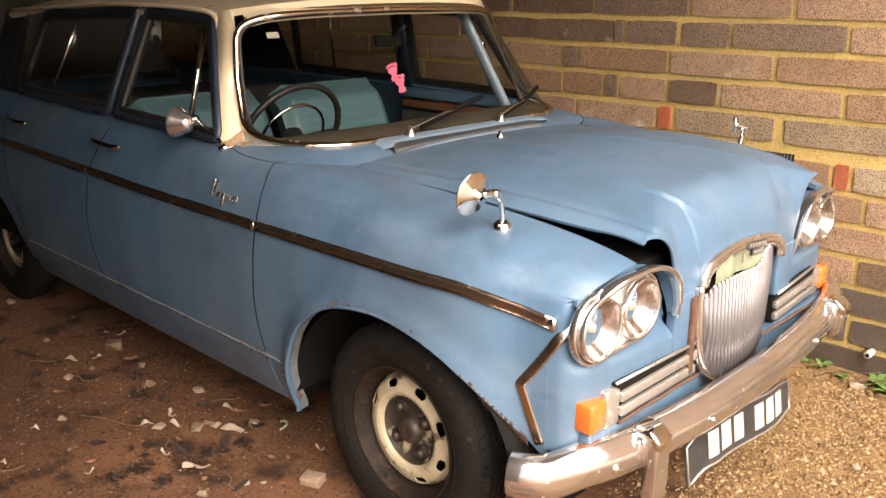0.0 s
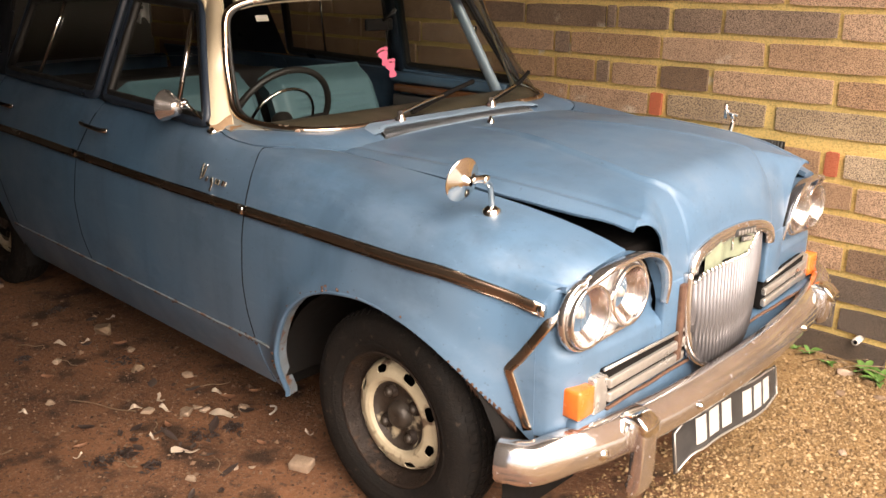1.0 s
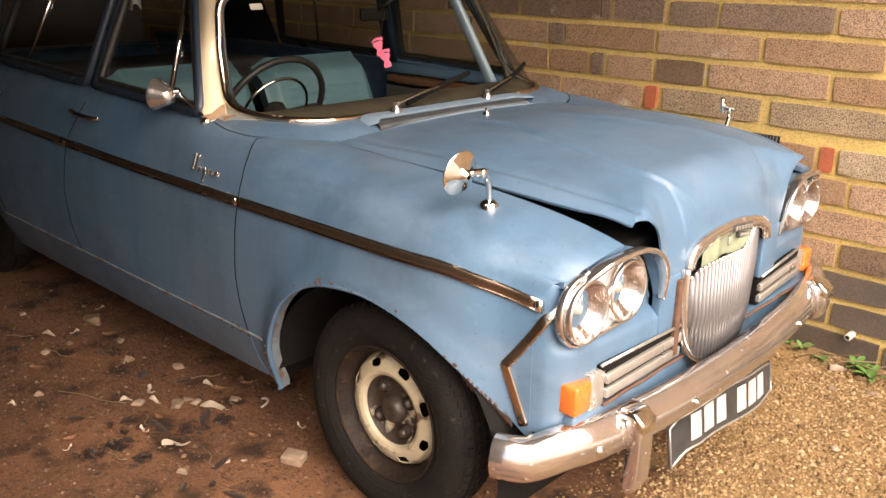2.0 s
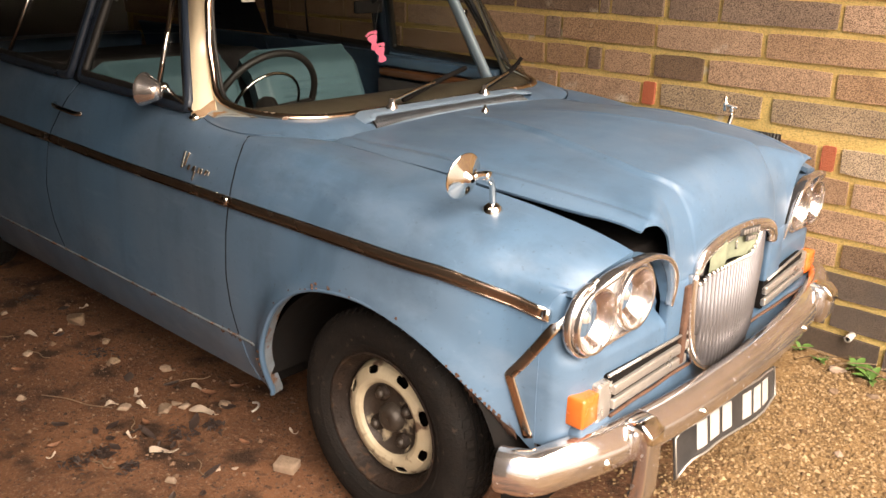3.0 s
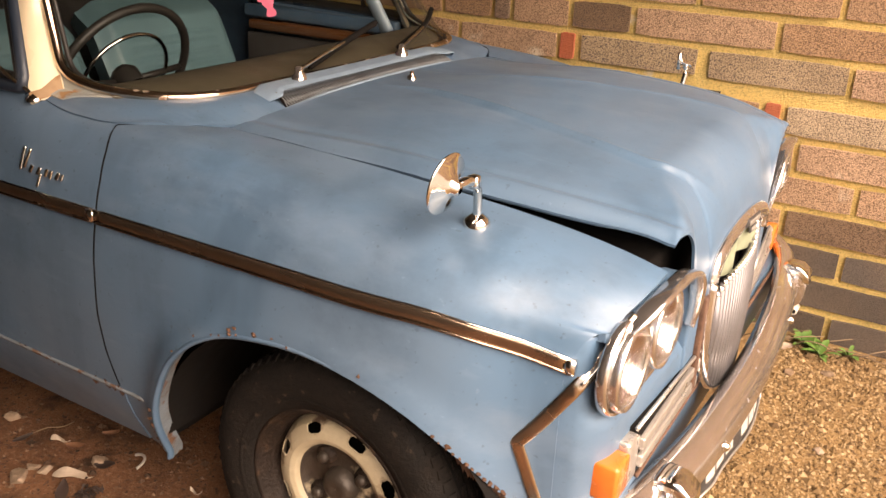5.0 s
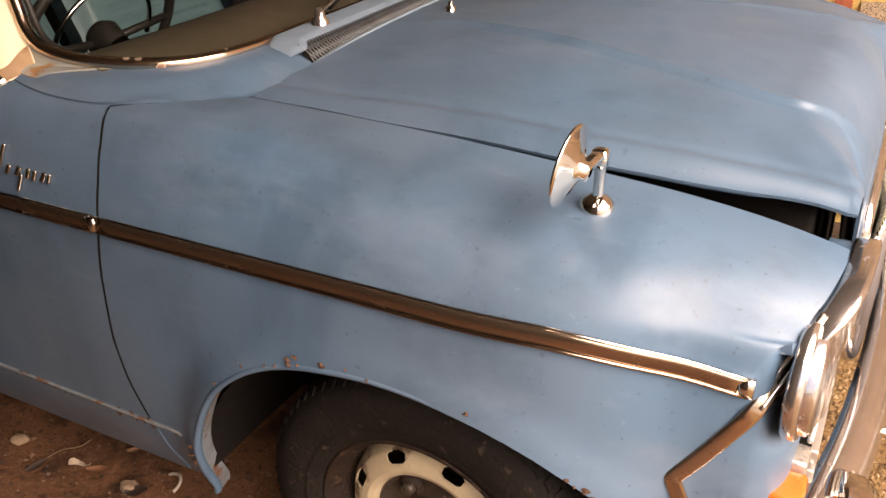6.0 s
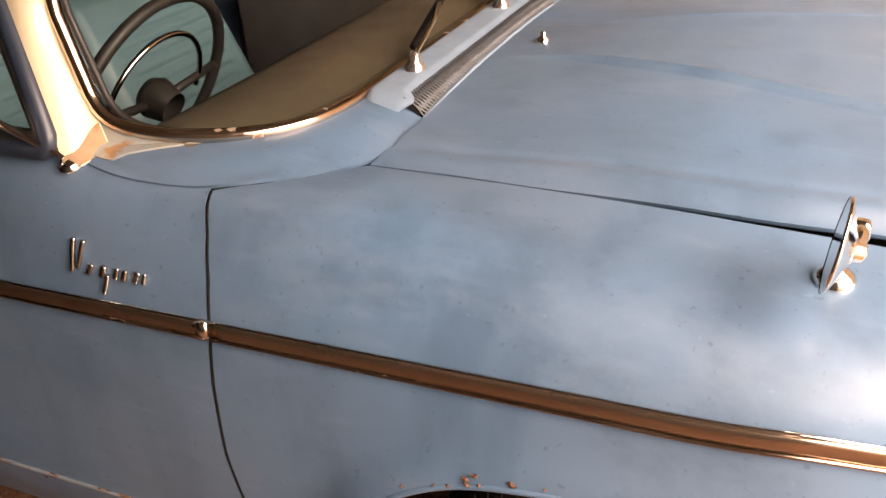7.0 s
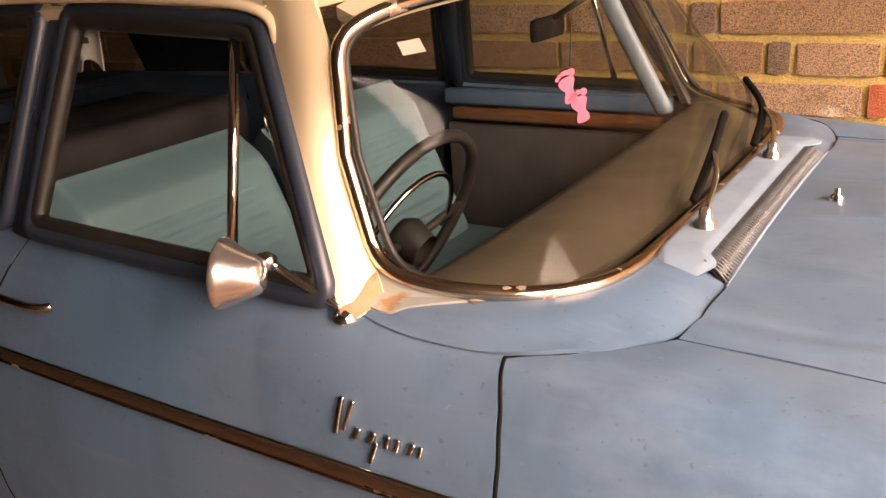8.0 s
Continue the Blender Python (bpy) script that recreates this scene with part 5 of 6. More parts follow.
# ---------------------------------------------------------------- cabin
dash = part("dashboard", grid(lambda u, v: (-0.50 - 0.235 * v - 0.10 * abs(2 * u - 1) ** 5 * (1 - v), (2 * u - 1) * 0.62, 0.917 + 0.016 * math.sin(math.pi * v) - 0.03 * ease(0.9, 1, v)), 30, 10), DASH, car, "dusty olive padded dashboard top")
solid(dash, 0.03)
part("dash_face", box(-0.745, -0.70, -0.60, 0.60, 0.70, 0.895, 0.01), CARD, car)
# Black bulkhead: the footwell's shade is painted on it.
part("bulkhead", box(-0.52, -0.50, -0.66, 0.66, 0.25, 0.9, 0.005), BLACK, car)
part("parcel_shelf", box(-2.75, -2.3, -0.62, 0.62, 0.86, 0.88, 0.005), CARD, car)
part("headlining", grid(lambda u, v: (-0.93 - 1.5 * u, (2 * v - 1) * 0.56, 1.272 + 0.05 * (1 - (2 * v - 1) ** 2)), 8, 12), CARD, car)
part("cabin_floor", box(-2.5, -0.5, -0.64, 0.64, 0.262, 0.275, 0.005), CARD, car)


def seat_back(y0, y1, x0, ztop, name, label):
    def fn(u, v):
        y = y0 + (y1 - y0) * u
        edge = min(ease(0, 0.09, u), ease(0, 0.09, 1 - u))
        z = 0.50 + (ztop - 0.50) * v - 0.035 * (1 - edge) * v
        inset = min(ease(0.14, 0.2, u), ease(0.14, 0.2, 1 - u)) * (1 - ease(0.74, 0.8, v))
        rib = inset * (0.009 * abs(math.sin(v * 46)) - 0.006)
        roll = 0.05 * ease(0.86, 1.0, v)
        return x0 - 0.20 * v + rib + 0.03 * edge - roll, y, z
    solid(part(name, grid(fn, 60, 120), SEAT, car, label), 0.10, (-3.0, 0.0, 0.7))


seat_back(-0.59, -0.035, -1.34, 0.972, "front_seat", "teal ribbed vinyl front seat")
seat_back(0.035, 0.59, -1.34, 0.972, "front_seat", "teal ribbed vinyl front seat")
part("seat_cushion", box(-1.42, -0.95, -0.62, 0.62, 0.42, 0.55, 0.04), SEAT, car)
part("rear_seat", box(-2.32, -2.18, -0.60, 0.60, 0.42, 0.90, 0.04), CARD, car)

# steering wheel
steer = new("steering_wheel")
steer.parent = car
tagged(steer, "thin black steering wheel with a chrome horn ring")
steer.matrix_basis = pose(-0.908, -0.356, 0.886, 0, -63, 0)
part("wheel_rim", tube([(0.192 * math.cos(a), 0.192 * math.sin(a), 0) for a in np.linspace(0, 2 * math.pi, 48, endpoint=False)], 0.011, closed=True, k=10), RUBBER, steer)
part("horn_ring", tube([(0.125 * math.cos(a), 0.125 * math.sin(a), -0.008) for a in np.linspace(-math.pi * 0.55, math.pi * 0.55, 24)], 0.005, k=8), BRIGHT, steer)
for a in (0.5, -0.5):
    part("spoke", tube([(0, 0, -0.02), (0, math.copysign(0.195, a), 0)], 0.008, k=8), RUBBER, steer)
part("wheel_boss", lathe([(0.001, 0.012), (0.03, 0.008), (0.04, -0.01), (0.03, -0.05)], 24, "z"), RUBBER, steer)
part("column", tube([(0, 0, -0.03), (0, 0, -0.3)], 0.025, k=10), RUBBER, steer)

# mirror and sticker on the screen
sticker = part("screen_label", grid(lambda u, v: screen(-0.873 + 0.055 * u, 0.832 + 0.045 * v, -0.004), 6, 3), WHITE, windscreen, "small white paper label on the glass")
solid(sticker, 0.001)
part("rear_view_mirror", box(-0.80, -0.785, -0.075, 0.045, 1.165, 1.205, 0.006), BLACK, car)
part("mirror_stem", tube([(-0.725, 0, 1.235), (-0.785, 0, 1.20)], 0.006, k=8), RUBBER, car)

# ---------------------------------------------------------------- pink card hanging from the mirror
feet = thing("air_freshener", "pink card air freshener shaped like two bare feet", "air freshener", at=(-0.735, -0.03, 1.06))


def foot(cx, cz, lean, flip):
    outline = [(p * 0.95, q * 0.74) for p, q in [(0.0, -0.034), (0.012, -0.031), (0.014, -0.018), (0.010, -0.004), (0.015, 0.010), (0.019, 0.022), (0.012, 0.030), (-0.004, 0.031), (-0.015, 0.024), (-0.014, 0.010), (-0.007, -0.004), (-0.012, -0.018), (-0.012, -0.03)]]
    pts = smooth_path([(a * flip, b) for a, b in outline], 40, True)
    toes = [(0.0155, 0.0285, 0.0068), (0.0055, 0.0315, 0.0046), (-0.002, 0.0312, 0.0042), (-0.0088, 0.0288, 0.0039), (-0.0148, 0.025, 0.0036)]
    c, s = math.cos(lean), math.sin(lean)

    def place(a, b):
        return (0.0, cx + a * c - b * s, cz + a * s + b * c)
    groups = [([place(a, b) for a, b in pts], [tuple(range(40))])]
    for a, b, r in toes:
        groups.append(([place(a * flip + r * math.cos(t), b + r * math.sin(t)) for t in np.linspace(0, 2 * math.pi, 12, endpoint=False)], [tuple(range(12))]))
    solid(part("foot_shape", join(*groups), PINK, feet, smooth=False), 0.002, (-9, 0, 0))


foot(-0.012, 0.018, 0.3, 1)
foot(0.012, -0.02, 0.3, 1)
part("string", tube([(0.0, -0.008, 0.06), (-0.03, 0.01, 0.135)], 0.0012, k=5), RUBBER, feet)
feet.rotation_euler = (0, 0, radians(-40))

# printed cloth hanging inside the centre post
cloth = thing("hanging_cloth", "white cloth with dark print hanging inside the car", "cloth", at=(-1.36, -0.575, 1.245))
solid(part("cloth", grid(lambda u, v: (-0.055 + 0.11 * u + 0.01 * (1 - v) * math.sin(u * 5), 0.006 * math.sin(u * 9), -0.05 + 0.095 * v - 0.012 * (1 - v) * math.sin(u * 7)), 14, 8), LETTER, cloth), 0.002)
for u0, v0, w, hh in ((-0.03, -0.018, 0.035, 0.012), (0.01, -0.012, 0.03, 0.01), (-0.02, -0.036, 0.02, 0.008)):
    part("print_patch", box(u0, u0 + w, -0.012, -0.009, v0, v0 + hh, 0.002), PLATE, cloth)

# ---------------------------------------------------------------- rust along the near wing and sill
rng = random.Random(4)
flakes = []
for x, z in ARCH[2:-8:1]:
    near = math.exp(-((x + 0.13) / 0.035) ** 2) + 0.8 * math.exp(-((x - 0.33) / 0.06) ** 2) + 0.45 * math.exp(-((z - 0.3) / 0.05) ** 2) + 0.03
    for _ in range(3):
        if rng.random() < near:
            r = rng.uniform(0.002, 0.007)
            cx, cz = x + rng.uniform(-0.014, 0.0) * (1 if x < 0 else -0.2), z + rng.uniform(0.002, 0.016 if x < 0.2 else 0.005)
            cy = -half_width(cx, max(cz, 0.216)) - arch_flare(cx, cz) - 0.001
            n = 7
            ringv = [(cx + r * rng.uniform(0.5, 1.3) * math.cos(a), cy + rng.uniform(-0.001, 0.001), cz + r * rng.uniform(0.4, 1.1) * math.sin(a)) for a in np.linspace(0, 2 * math.pi, n, endpoint=False)]
            flakes.append(([*ringv, (cx, cy - 0.003, cz)], [(i, (i + 1) % n, n) for i in range(n)]))
tagged(part("arch_rust", join(*flakes), RUST, car, "flaking rust on the wheel arch", smooth=False), kind="stuff")
seam_rust = []
for _ in range(22):
    x = rng.choice((rng.uniform(-0.95, -0.42), rng.gauss(-0.5, 0.03)))
    z = 0.360 + rng.gauss(0, 0.006)
    r = rng.uniform(0.002, 0.007)
    y = -half_width(x, z) - 0.0025
    seam_rust.append(([(x - r * 1.6, y, z), (x, y - 0.001, z + r), (x + r * 1.5, y, z + r * 0.2), (x + r * 0.3, y - 0.001, z - r)], [(0, 1, 2, 3)]))
tagged(part("sill_rust", join(*seam_rust), RUST, car, "rust spots along the sill", smooth=False), kind="stuff")
# rotten front lower edge of the wing
ragged = []
for k in range(26):
    t = k / 25
    x, z = 0.295 + 0.10 * t, 0.50 - 0.10 * t
    w = 0.018 + 0.016 * rng.random()
    ragged.append(([(x, -half_width(x, z) - 0.002, z + 0.004), (x + 0.006, -half_width(x, z) - 0.003, z + w), (x + 0.012, -half_width(x, z) - 0.002, z - 0.004), (x + 0.004, -half_width(x, z) + 0.006, z - w * 0.8)], [(0, 1, 2, 3)]))
tagged(part("rotten_edge", join(*ragged), RUST, car, "rotten brown wing edge", smooth=False), kind="stuff")

# ---------------------------------------------------------------- rubble, litter and weeds


def rock(r, seed, flat=0.55):
    """A broken, angular stone: the hull of a few random points."""
    r_ = random.Random(seed * 13)
    bm = bmesh.new()
    for _ in range(16):
        v = Vector((r_.gauss(0, 1), r_.gauss(0, 1), r_.gauss(0, 1))).normalized()
        k = r * r_.uniform(0.8, 1.15)
        bm.verts.new((v.x * k * 1.15, v.y * k * 0.85, v.z * k * flat))
    hull = bmesh.ops.convex_hull(bm, input=bm.verts[:])
    bmesh.ops.delete(bm, geom=[g for g in hull["geom_interior"] if isinstance(g, bmesh.types.BMVert)], context="VERTS")
    bmesh.ops.bevel(bm, geom=bm.edges[:], offset=r * 0.06, segments=1, affect="EDGES")
    return bm


STONES = [(-1.687, -0.689, 0.048), (-1.092, -0.666, 0.026), (-0.956, -0.898, 0.022), (-0.851, -0.821, 0.03), (-0.86, -0.774, 0.018), (-0.822, -0.768, 0.021), (-1.277, -0.763, 0.026), (-1.448, -0.701, 0.022), (-0.51, -1.007, 0.018), (-0.468, -0.89, 0.013), (-0.745, -0.678, 0.024), (-2.507, -0.778, 0.03), (-1.237, -1.091, 0.018), (-0.432, -0.856, 0.01), (-1.539, -0.939, 0.02), (-1.95, -0.85, 0.018), (0.55, 0.97, 0.03), (0.60, 0.80, 0.02), (0.75, 0.4, 0.018), (0.70, 0.88, 0.022), (0.95, 0.1, 0.014), (1.0, 0.55, 0.016), (0.82, -0.1, 0.012)]
for k, (x, y, r) in enumerate(STONES):
    st = tagged(part("stone", rock(r, k + 1), STONE, None, smooth=False), "pale broken stone lying on the earth", "stone", "stones")
    st.matrix_basis = pose(x, y, ground_z(x, y) + r * 0.25, 0, 0, k * 47)
half_brick = tagged(part("brick_fragment", box(-0.033, 0.030, -0.024, 0.026, 0, 0.026, 0.004), STONE, None), "broken sandy brick fragment on the earth", "brick")
half_brick.matrix_basis = pose(-0.334, -0.753, 0.0, 4, 2, 25)

rng = random.Random(11)


def scatter(count, area, size, seed, z0=0.0):
    r_ = random.Random(seed)
    verts, faces = [], []
    for _ in range(count):
        x, y = r_.uniform(area[0], area[1]), r_.uniform(area[2], area[3])
        r = r_.uniform(*size) * (0.6 + 0.8 * r_.random() ** 3)
        a = r_.uniform(0, 6.28)
        z = ground_z(x, y) + r * 0.2 + z0
        o = len(verts)
        for dx, dy, dz in ((1, 0, 0), (0.2, 1, 0.1), (-1, 0.1, 0), (-0.1, -0.9, 0), (0.1, 0.1, 0.75), (0, 0, -0.5)):
            j = 0.7 + 0.6 * r_.random()
            verts.append((x + r * j * (dx * math.cos(a) - dy * math.sin(a)), y + r * j * (dx * math.sin(a) + dy * math.cos(a)), z + r * j * dz))
        faces += [(o + i, o + (i + 1) % 4, o + 4) for i in range(4)] + [(o + (i + 1) % 4, o + i, o + 5) for i in range(4)]
    return verts, faces


def island_mat(name, a, b, c):
    m = bpy.data.materials.new(name)
    m.use_nodes = True
    n, link = m.node_tree.nodes, m.node_tree.links.new
    geo, rampn = n.new("ShaderNodeNewGeometry"), n.new("ShaderNodeValToRGB")
    link(geo.outputs["Random Per Island"], rampn.inputs[0])
    e = rampn.color_ramp.elements
    e[0].color, e[1].color = (*a, 1), (*b, 1)
    e.new(0.5).color = (*c, 1)
    link(rampn.outputs[0], n["Principled BSDF"].inputs["Base Color"])
    n["Principled BSDF"].inputs["Roughness"].default_value = 0.9
    n["Principled BSDF"].inputs["Specular IOR Level"].default_value = 0.25
    return m


GRIT = island_mat("mixed gravel", (0.09, 0.054, 0.026), (0.34, 0.235, 0.13), (0.19, 0.12, 0.054))
CRUMB = island_mat("mixed crumbs", (0.035, 0.021, 0.014), (0.2, 0.125, 0.08), (0.085, 0.048, 0.03))
gravel = part("gravel", join(scatter(24000, (0.45, 1.45, -0.75, 1.06), (0.003, 0.008), 5), scatter(900, (0.5, 1.45, -0.7, 1.0), (0.008, 0.014), 7), scatter(1500, (0.3, 0.6, -0.6, 1.06), (0.003, 0.009), 6), scatter(1500, (1.5, 2.4, -0.8, 1.06), (0.005, 0.012), 8)), GRIT, None, smooth=False)
tagged(gravel, "loose sandy yellow gravel in front of the car", "gravel", kind="stuff")
crumbs = part("soil_crumbs", join(scatter(9000, (-2.4, 0.5, -1.4, -0.4), (0.0015, 0.005), 9), scatter(420, (-2.2, 0.4, -1.3, -0.45), (0.005, 0.013), 10)), CRUMB, None, smooth=False)
tagged(crumbs, "small crumbs of soil and grit on the earth", "soil", kind="stuff")

# dead leaves and pale litter
for k in range(22):
    if k < 8:
        x, y = rng.gauss(-0.62, 0.12), rng.gauss(-0.95, 0.06)
    elif k < 13:
        x, y = rng.gauss(-0.95, 0.12), rng.gauss(-1.05, 0.05)
    else:
        x, y = rng.uniform(-1.9, -0.3), rng.uniform(-1.15, -0.65)
    L, W = rng.uniform(0.02, 0.045), rng.uniform(0.008, 0.016)
    curl = rng.uniform(0.1, 0.5)
    leaf = part("dead_leaf", grid(lambda u, v: (L * (u - 0.5) * 2, W * (2 * v - 1) * math.sin(math.pi * (0.05 + 0.9 * u)), 0.008 * curl * ((2 * v - 1) ** 2 + (2 * u - 1) ** 2)), 6, 4), LEAFDRY, None)
    tagged(leaf, "curled dark dead leaf on the earth", "leaf", "dead leaves")
    leaf.matrix_basis = pose(x, y, ground_z(x, y) + 0.004, rng.uniform(-15, 15), rng.uniform(-15, 15), rng.uniform(0, 360))
SCRAPS = [(-0.75, -0.744, 0.06, 35), (-0.649, -0.941, 0.05, 60), (-0.784, -0.967, 0.024, 10), (-0.844, -1.175, 0.016, 80), (-1.644, -0.783, 0.02, 55), (-1.231, -1.179, 0.022, 20), (-1.692, -0.86, 0.035, 30), (-0.9, -0.667, 0.03, 35), (-0.464, -0.627, 0.018, 20), (-1.009, -0.821, 0.045, -20), (-1.793, -0.609, 0.022, 50), (-1.086, -1.329, 0.02, 5), (-1.0, -0.915, 0.026, 70), (-0.93, -0.85, 0.03, 15)]
for k, (x, y, L, a) in enumerate(SCRAPS):
    lit = part("litter_scrap", grid(lambda u, v: (L * (u - 0.5) * 1.6, L * 0.5 * (v - 0.5) * (math.sin(math.pi * (0.12 + 0.76 * u)) + 0.25 * math.sin(9 * u + k)), 0.005 + 0.008 * math.sin(u * 5 + k) * (0.4 + v)), 9, 4), LITTER, None, smooth=False)
    solid(lit, 0.0015, (0, 0, -9))
    tagged(lit, "pale torn scrap of plastic on the earth", "litter", "litter scraps")
    lit.matrix_basis = pose(x, y, ground_z(x, y) + 0.002, 0, 0, a)
for k, (x, y, L, a) in enumerate([(-0.841, -0.666, 0.03, 20), (-1.527, -0.7, 0.025, 50), (-0.818, -0.899, 0.022, 0), (-1.425, -1.017, 0.025, 30), (-0.887, -1.145, 0.02, 70), (-0.518, -0.761, 0.02, 10), (-0.812, -0.581, 0.022, 40)]):
    leaf = part("brown_leaf", grid(lambda u, v: (L * (u - 0.5) * 2, L * 0.4 * (2 * v - 1) * math.sin(math.pi * (0.05 + 0.9 * u)), 0.006 * ((2 * v - 1) ** 2 + (2 * u - 1) ** 2)), 6, 4), BROWNLEAF, None)
    tagged(leaf, "curled red-brown leaf on the earth", "leaf", "brown leaves")
    leaf.matrix_basis = pose(x, y, ground_z(x, y) + 0.004, 8, -6, a)
for k, (x, y, L, a) in enumerate([(-1.093, -0.983, 0.13, 25), (-0.962, -0.641, 0.05, 60), (-1.024, -1.342, 0.05, 75), (-1.494, -0.915, 0.05, 10), (-0.839, -0.933, 0.04, -30), (-0.508, -0.917, 0.045, -25), (-1.75, -0.95, 0.05, 40), (-0.7, -1.1, 0.04, 15)]):
    tw = part("twig", tube([(-L, 0, 0.003), (-L * 0.3, 0.006, 0.005), (L * 0.4, -0.004, 0.004), (L, 0.005, 0.006)], 0.0016, 10, k=5), TWIG, None)
    tagged(tw, "thin dry twig on the earth", "twig", "twigs")
    tw.matrix_basis = pose(x, y, ground_z(x, y) + 0.001, 0, 0, a)
bits = []
for k, (x, y, r) in enumerate([(-0.694, -0.863, 0.045), (-0.75, -1.139, 0.04), (-1.368, -0.774, 0.05), (-0.645, -1.05, 0.03), (-0.664, -0.77, 0.028), (-1.641, -1.017, 0.03), (-0.76, -1.073, 0.03), (-2.041, -0.722, 0.035)]):
    r_ = random.Random(k + 70)
    for _ in range(60):
        px, py = x + r_.gauss(0, r * 0.5), y + r_.gauss(0, r * 0.5)
        w, a, tilt = r_.uniform(0.004, 0.013), r_.uniform(0, 6.28), r_.uniform(-0.006, 0.006)
        c, q = math.cos(a), math.sin(a)
        zz = ground_z(px, py) + 0.004 + 0.012 * r_.random() * max(0, 1 - math.hypot(px - x, py - y) / r)
        bits.append(([(px + w * c, py + w * q, zz + tilt), (px - w * 0.5 * q, py + w * 0.5 * c, zz + 0.003), (px - w * c, py - w * q, zz - tilt), (px + w * 0.4 * q, py - w * 0.4 * c, zz + 0.001)], [(0, 1, 2, 3)]))
tagged(part("leaf_mould", join(*bits), LEAFDRY, None, smooth=False), "dark rotting clumps of dead leaves on the earth", "dead leaves", kind="stuff")

hoop = part("plastic_hoop", tube([(0.03 * math.cos(a), 0.03 * math.sin(a), 0.004) for a in np.linspace(0.3, 2.9, 20)], 0.0035, k=8), WHITE, None)
tagged(hoop, "curved piece of white plastic on the earth", "plastic hoop")
hoop.matrix_basis = pose(-0.675, -0.63, ground_z(-0.675, -0.63) + 0.002, 18, 0, -40)
pipe = part("pipe_stub", lathe([(0.008, 0.0), (0.013, 0.0), (0.013, -0.06), (0.008, -0.06)], 18, "y", (0.548, WALL_Y + 0.012, 0.10)), WHITE, None)
tagged(pipe, "white plastic pipe stub sticking out of the wall", "pipe")

for k, (x, y, s) in enumerate([(0.40, 1.03, 0.9), (0.48, 1.0, 0.7), (0.60, 1.02, 1.2), (0.66, 0.98, 1.3), (0.34, 1.05, 0.5), (0.74, 1.03, 1.0)]):
    weed = thing("weed", "small green weed at the foot of the wall", "weed", "weeds", at=(x, y, ground_z(x, y)))
    for q in range(11):
        a, lift = rng.uniform(0, 6.28), rng.uniform(0.3, 1.1)
        L, W = s * rng.uniform(0.035, 0.07), s * rng.uniform(0.006, 0.011)

        def leaf_fn(u, v, a=a, lift=lift, L=L, W=W):
            r, w = L * u * math.cos(lift), W * (2 * v - 1) * math.sin(math.pi * (0.06 + 0.9 * u))
            return r * math.cos(a) - w * math.sin(a), r * math.sin(a) + w * math.cos(a), L * u * math.sin(lift) - 0.5 * L * u * u * math.sin(lift) + 0.3 * abs(w) + 0.002
        part("leaf", grid(leaf_fn, 6, 2), LEAFMAT, weed)
for k in range(9):
    x, y = 0.36 + 0.05 * k, 0.98 + rng.uniform(-0.05, 0.07)
    a = rng.uniform(-0.6, 0.5)
    stalk = part("dry_stalk", tube([(0, 0, 0), (0.07 * math.cos(a), 0.07 * math.sin(a), 0.02 + 0.03 * rng.random()), (0.16 * math.cos(a + 0.2), 0.16 * math.sin(a + 0.2), 0.01 + 0.05 * rng.random())], 0.002, 10, k=5), TWIG, None)
    tagged(stalk, "thin dry stalk lying by the wall", "stalk", "dry stalks")
    stalk.location = (x, y, ground_z(x, y) + 0.002)

# ---------------------------------------------------------------- blocks of the wall


def block_mesh(seed, h=0.088):
    bm = bmesh.new()
    bmesh.ops.create_cube(bm, size=1.0, matrix=Matrix.LocRotScale((0.5, 0.02, h / 2), None, (1.0, 0.04, h)))
    bmesh.ops.subdivide_edges(bm, edges=[e for e in bm.edges if abs((e.verts[0].co - e.verts[1].co).x) > 0.5], cuts=5)
    for v in bm.verts:
        d = Vector((seed * 5.1, v.co.x * 6, v.co.z * 30))
        v.co.z += 0.002 * noise.noise(d) - math.copysign(0.0035, v.co.z - h / 2) * (1 if min(v.co.x, 1 - v.co.x) < 0.02 else 0)
        v.co.x += 0.006 * noise.noise(d + Vector((9, 0, 0))) * (1 if 0.05 < v.co.x < 0.95 else 2)
        if v.co.y < 0.01:
            v.co.y += 0.0012 * noise.noise(d + Vector((0, 7, 0))) + 0.001
    me = bpy.data.meshes.new("block")
    bm.to_mesh(me)
    bm.free()
    return me


mat_thing = part("rubber_mat", join(grid(lambda u, v: (-0.17 + 0.367 * u, 1.062 - 0.012 * (1 - v), 0.775 * v), 30, 60), *[tube([(-0.168 + 0.012 * k, 1.057, 0.70), (-0.162 + 0.012 * k, 1.060, 0.772)], 0.0025, k=4) for k in range(30)]), RUBBER, None)
solid(mat_thing, 0.004, (0, 3, 0.4))
tagged(mat_thing, "black ribbed rubber mat leaning against the block wall", "mat")

block_meshes = {}
for key, m in (("brown", BLOCKS), ("grey", GREYBLOCK), ("red", REDBRICK), ("dark", DARKBLOCK), ("speckled", SPECKLED)):
    block_meshes[key] = []
    for k in range(5):
        me = block_mesh(k + len(key) * 7)
        me.materials.append(m)
        block_meshes[key].append(me)

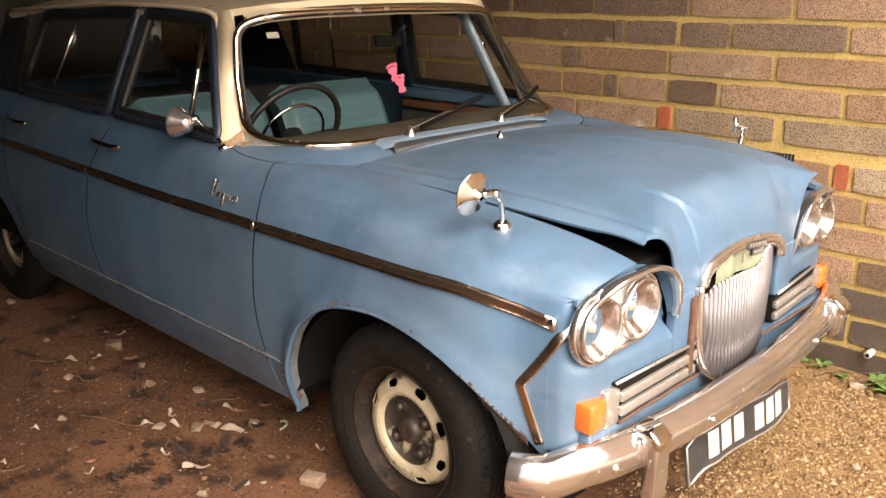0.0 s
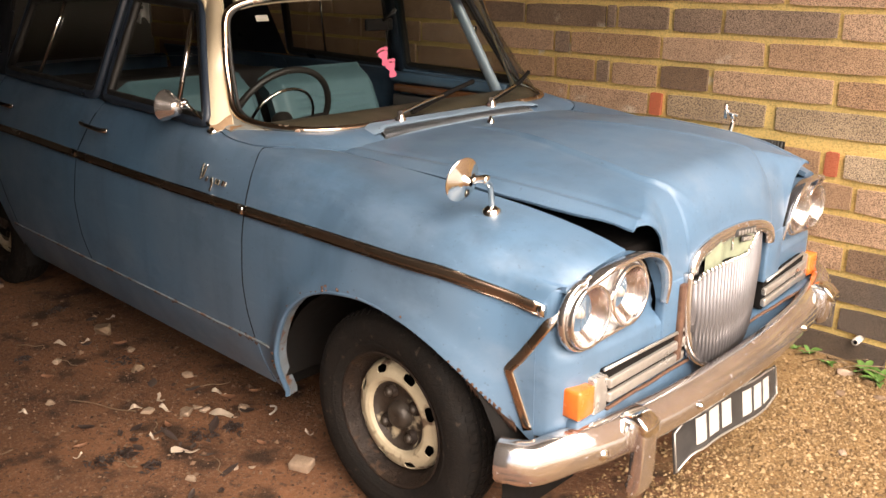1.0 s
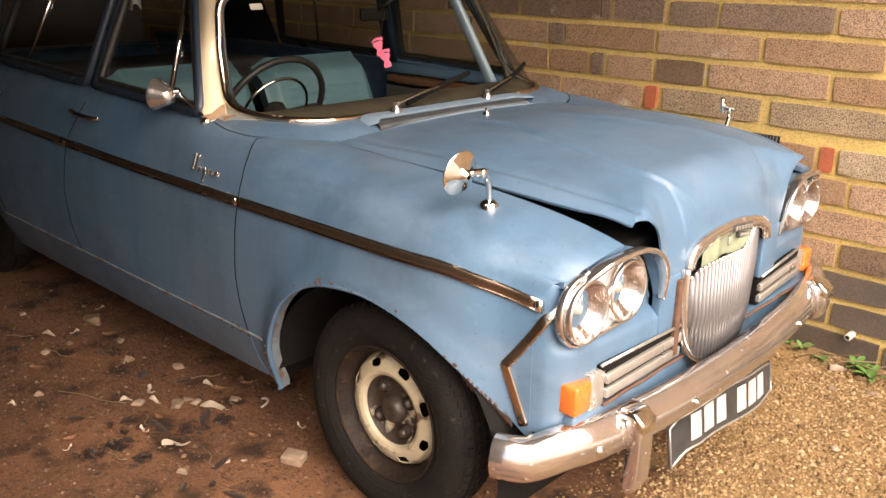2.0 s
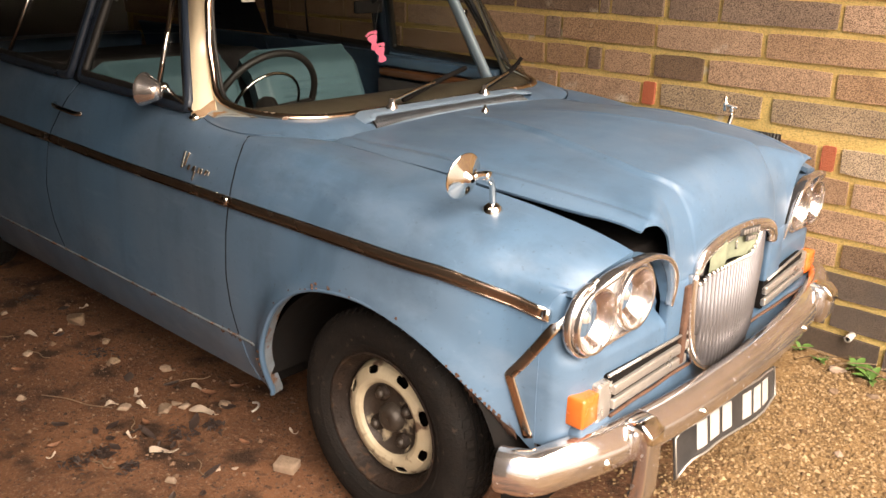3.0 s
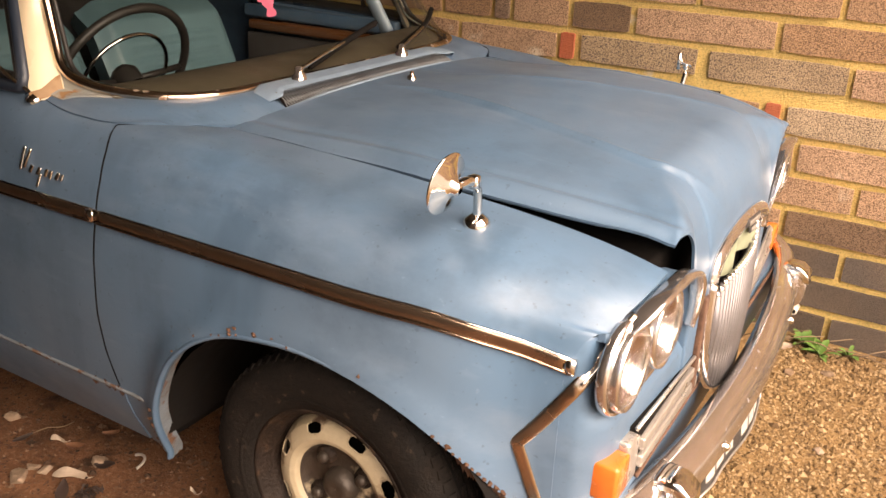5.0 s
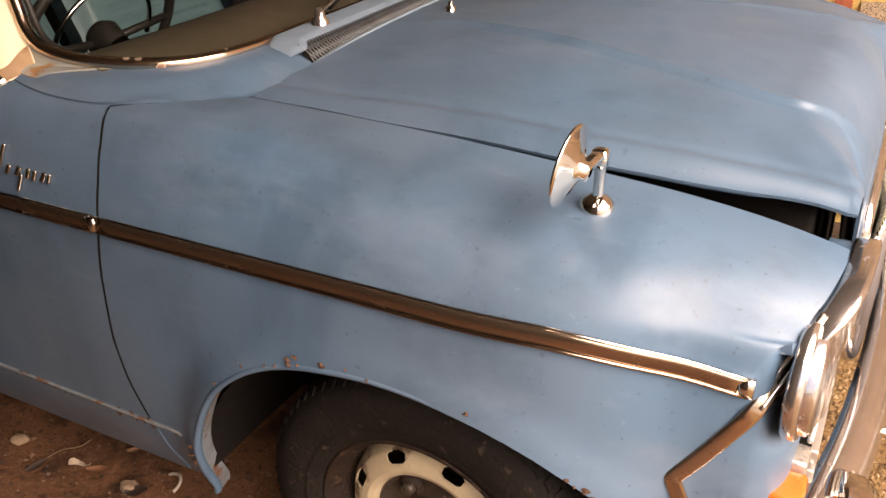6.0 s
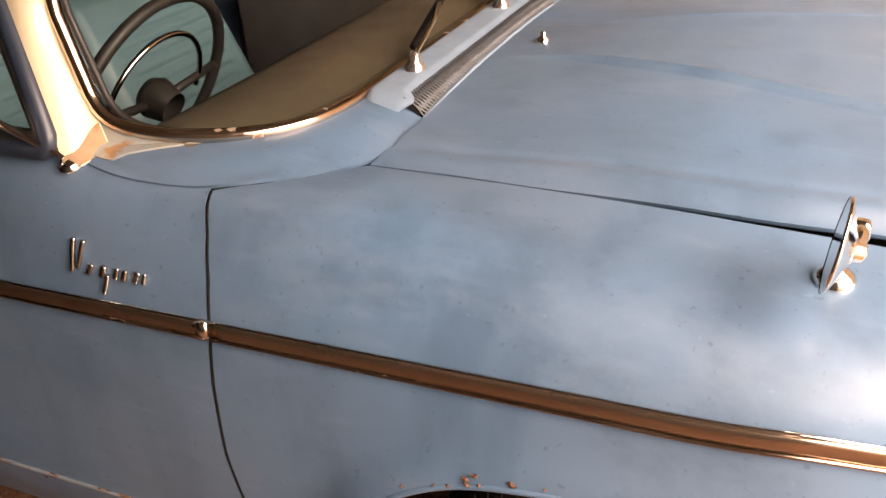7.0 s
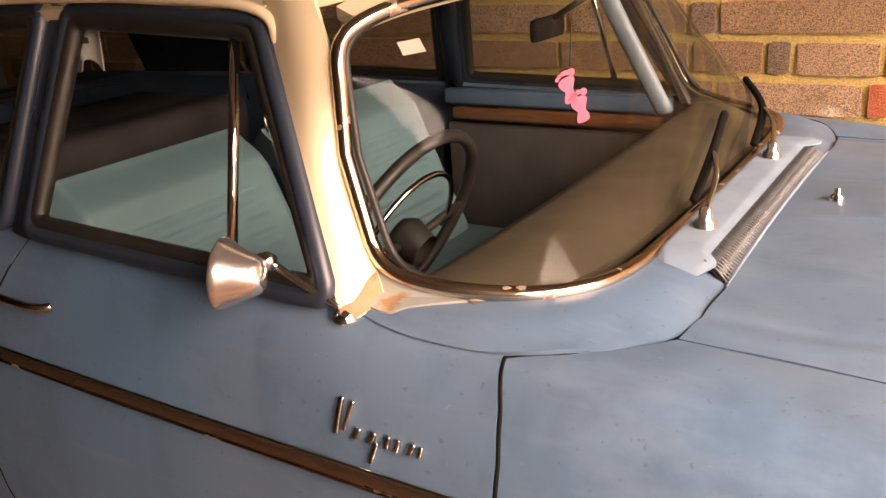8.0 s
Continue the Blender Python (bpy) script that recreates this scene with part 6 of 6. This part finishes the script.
KNOWN = {
    4: [(-0.72, -0.29, "dark"), (-0.275, 0.12, "brown"), (0.14, 0.56, "brown")],
    3: [(-1.035, -0.622, "dark"), (-0.612, -0.572, "dark"), (-0.557, -0.33, "dark"), (-0.306, -0.11, "dark"), (-0.095, 0.319, "dark"), (0.335, 0.75, "brown")],
    2: [(-1.25, -0.885, "brown"), (-0.872, -0.80, "dark"), (-0.787, -0.36, "brown"), (-0.344, 0.07, "brown"), (0.09, 0.50, "brown"), (0.515, 0.93, "brown")],
    1: [(-1.28, -0.875, "brown"), (-0.86, -0.665, "brown"), (-0.65, -0.59, "dark"), (-0.575, -0.365, "brown"), (-0.345, -0.14, "dark"), (-0.12, 0.33, "brown"), (0.35, 0.79, "brown")],
    0: [(-1.2, -0.80, "brown"), (-0.785, -0.40, "brown"), (-0.385, -0.33, "red"), (-0.306, 0.10, "speckled"), (0.14, 0.56, "speckled")],
    -1: [(-0.55, -0.12, "brown"), (-0.10, 0.32, "brown"), (0.335, 0.385, "red"), (0.405, 0.83, "speckled")],
}
rng = random.Random(21)
rest_v, rest_f = [], []
for c in range(-8, 43):
    z = 0.803 + c * COURSE if c >= 0 else 0.803 - 0.028 + c * COURSE
    spans = list(KNOWN.get(c, []))
    step = 0.43
    x = spans[-1][1] if spans else (0.2 if c % 2 else 0.0)
    while x < 6.4:
        L = step if rng.random() < 0.88 else step * 0.45
        spans.append((x + 0.015, x + 0.015 + L, ""))
        x += L + 0.017
    x = min(a for a, b, _ in spans)
    while x > -4.2:
        L = step if rng.random() < 0.88 else step * 0.45
        spans.append((x - 0.015 - L, x - 0.015, ""))
        x -= L + 0.017
    for a, b, kind in spans:
        pick = rng.random()
        if not kind:
            kind = "grey" if c <= -5 else "dark" if pick < 0.2 or (a < -1.3 and pick < 0.6) else "speckled" if pick < 0.35 else "brown"
        if -1.9 < a < 1.5 and c < 12:
            ob = new("block", rng.choice(block_meshes[kind]))
            ob.parent = wall_north
            ob.matrix_basis = Matrix.Translation((a + 0.002, WALL_Y + rng.uniform(-0.003, 0.002), z + 0.003 + rng.uniform(-0.002, 0.002))) @ Matrix.Diagonal((b - a - 0.004, 1, 1, 1))
        else:
            o = len(rest_v)
            rest_v += [(xx, yy, zz) for xx in (a, b) for yy in (WALL_Y, WALL_Y + 0.03) for zz in (z, z + 0.094)]
            rest_f += [tuple(o + i for i in f) for f in ((0, 1, 3, 2), (4, 6, 7, 5), (0, 4, 5, 1), (2, 3, 7, 6), (0, 2, 6, 4), (1, 5, 7, 3))]
far_blocks = part("far_blocks", (rest_v, rest_f), BLOCKS, wall_north, smooth=False)
tagged(far_blocks, kind="stuff")
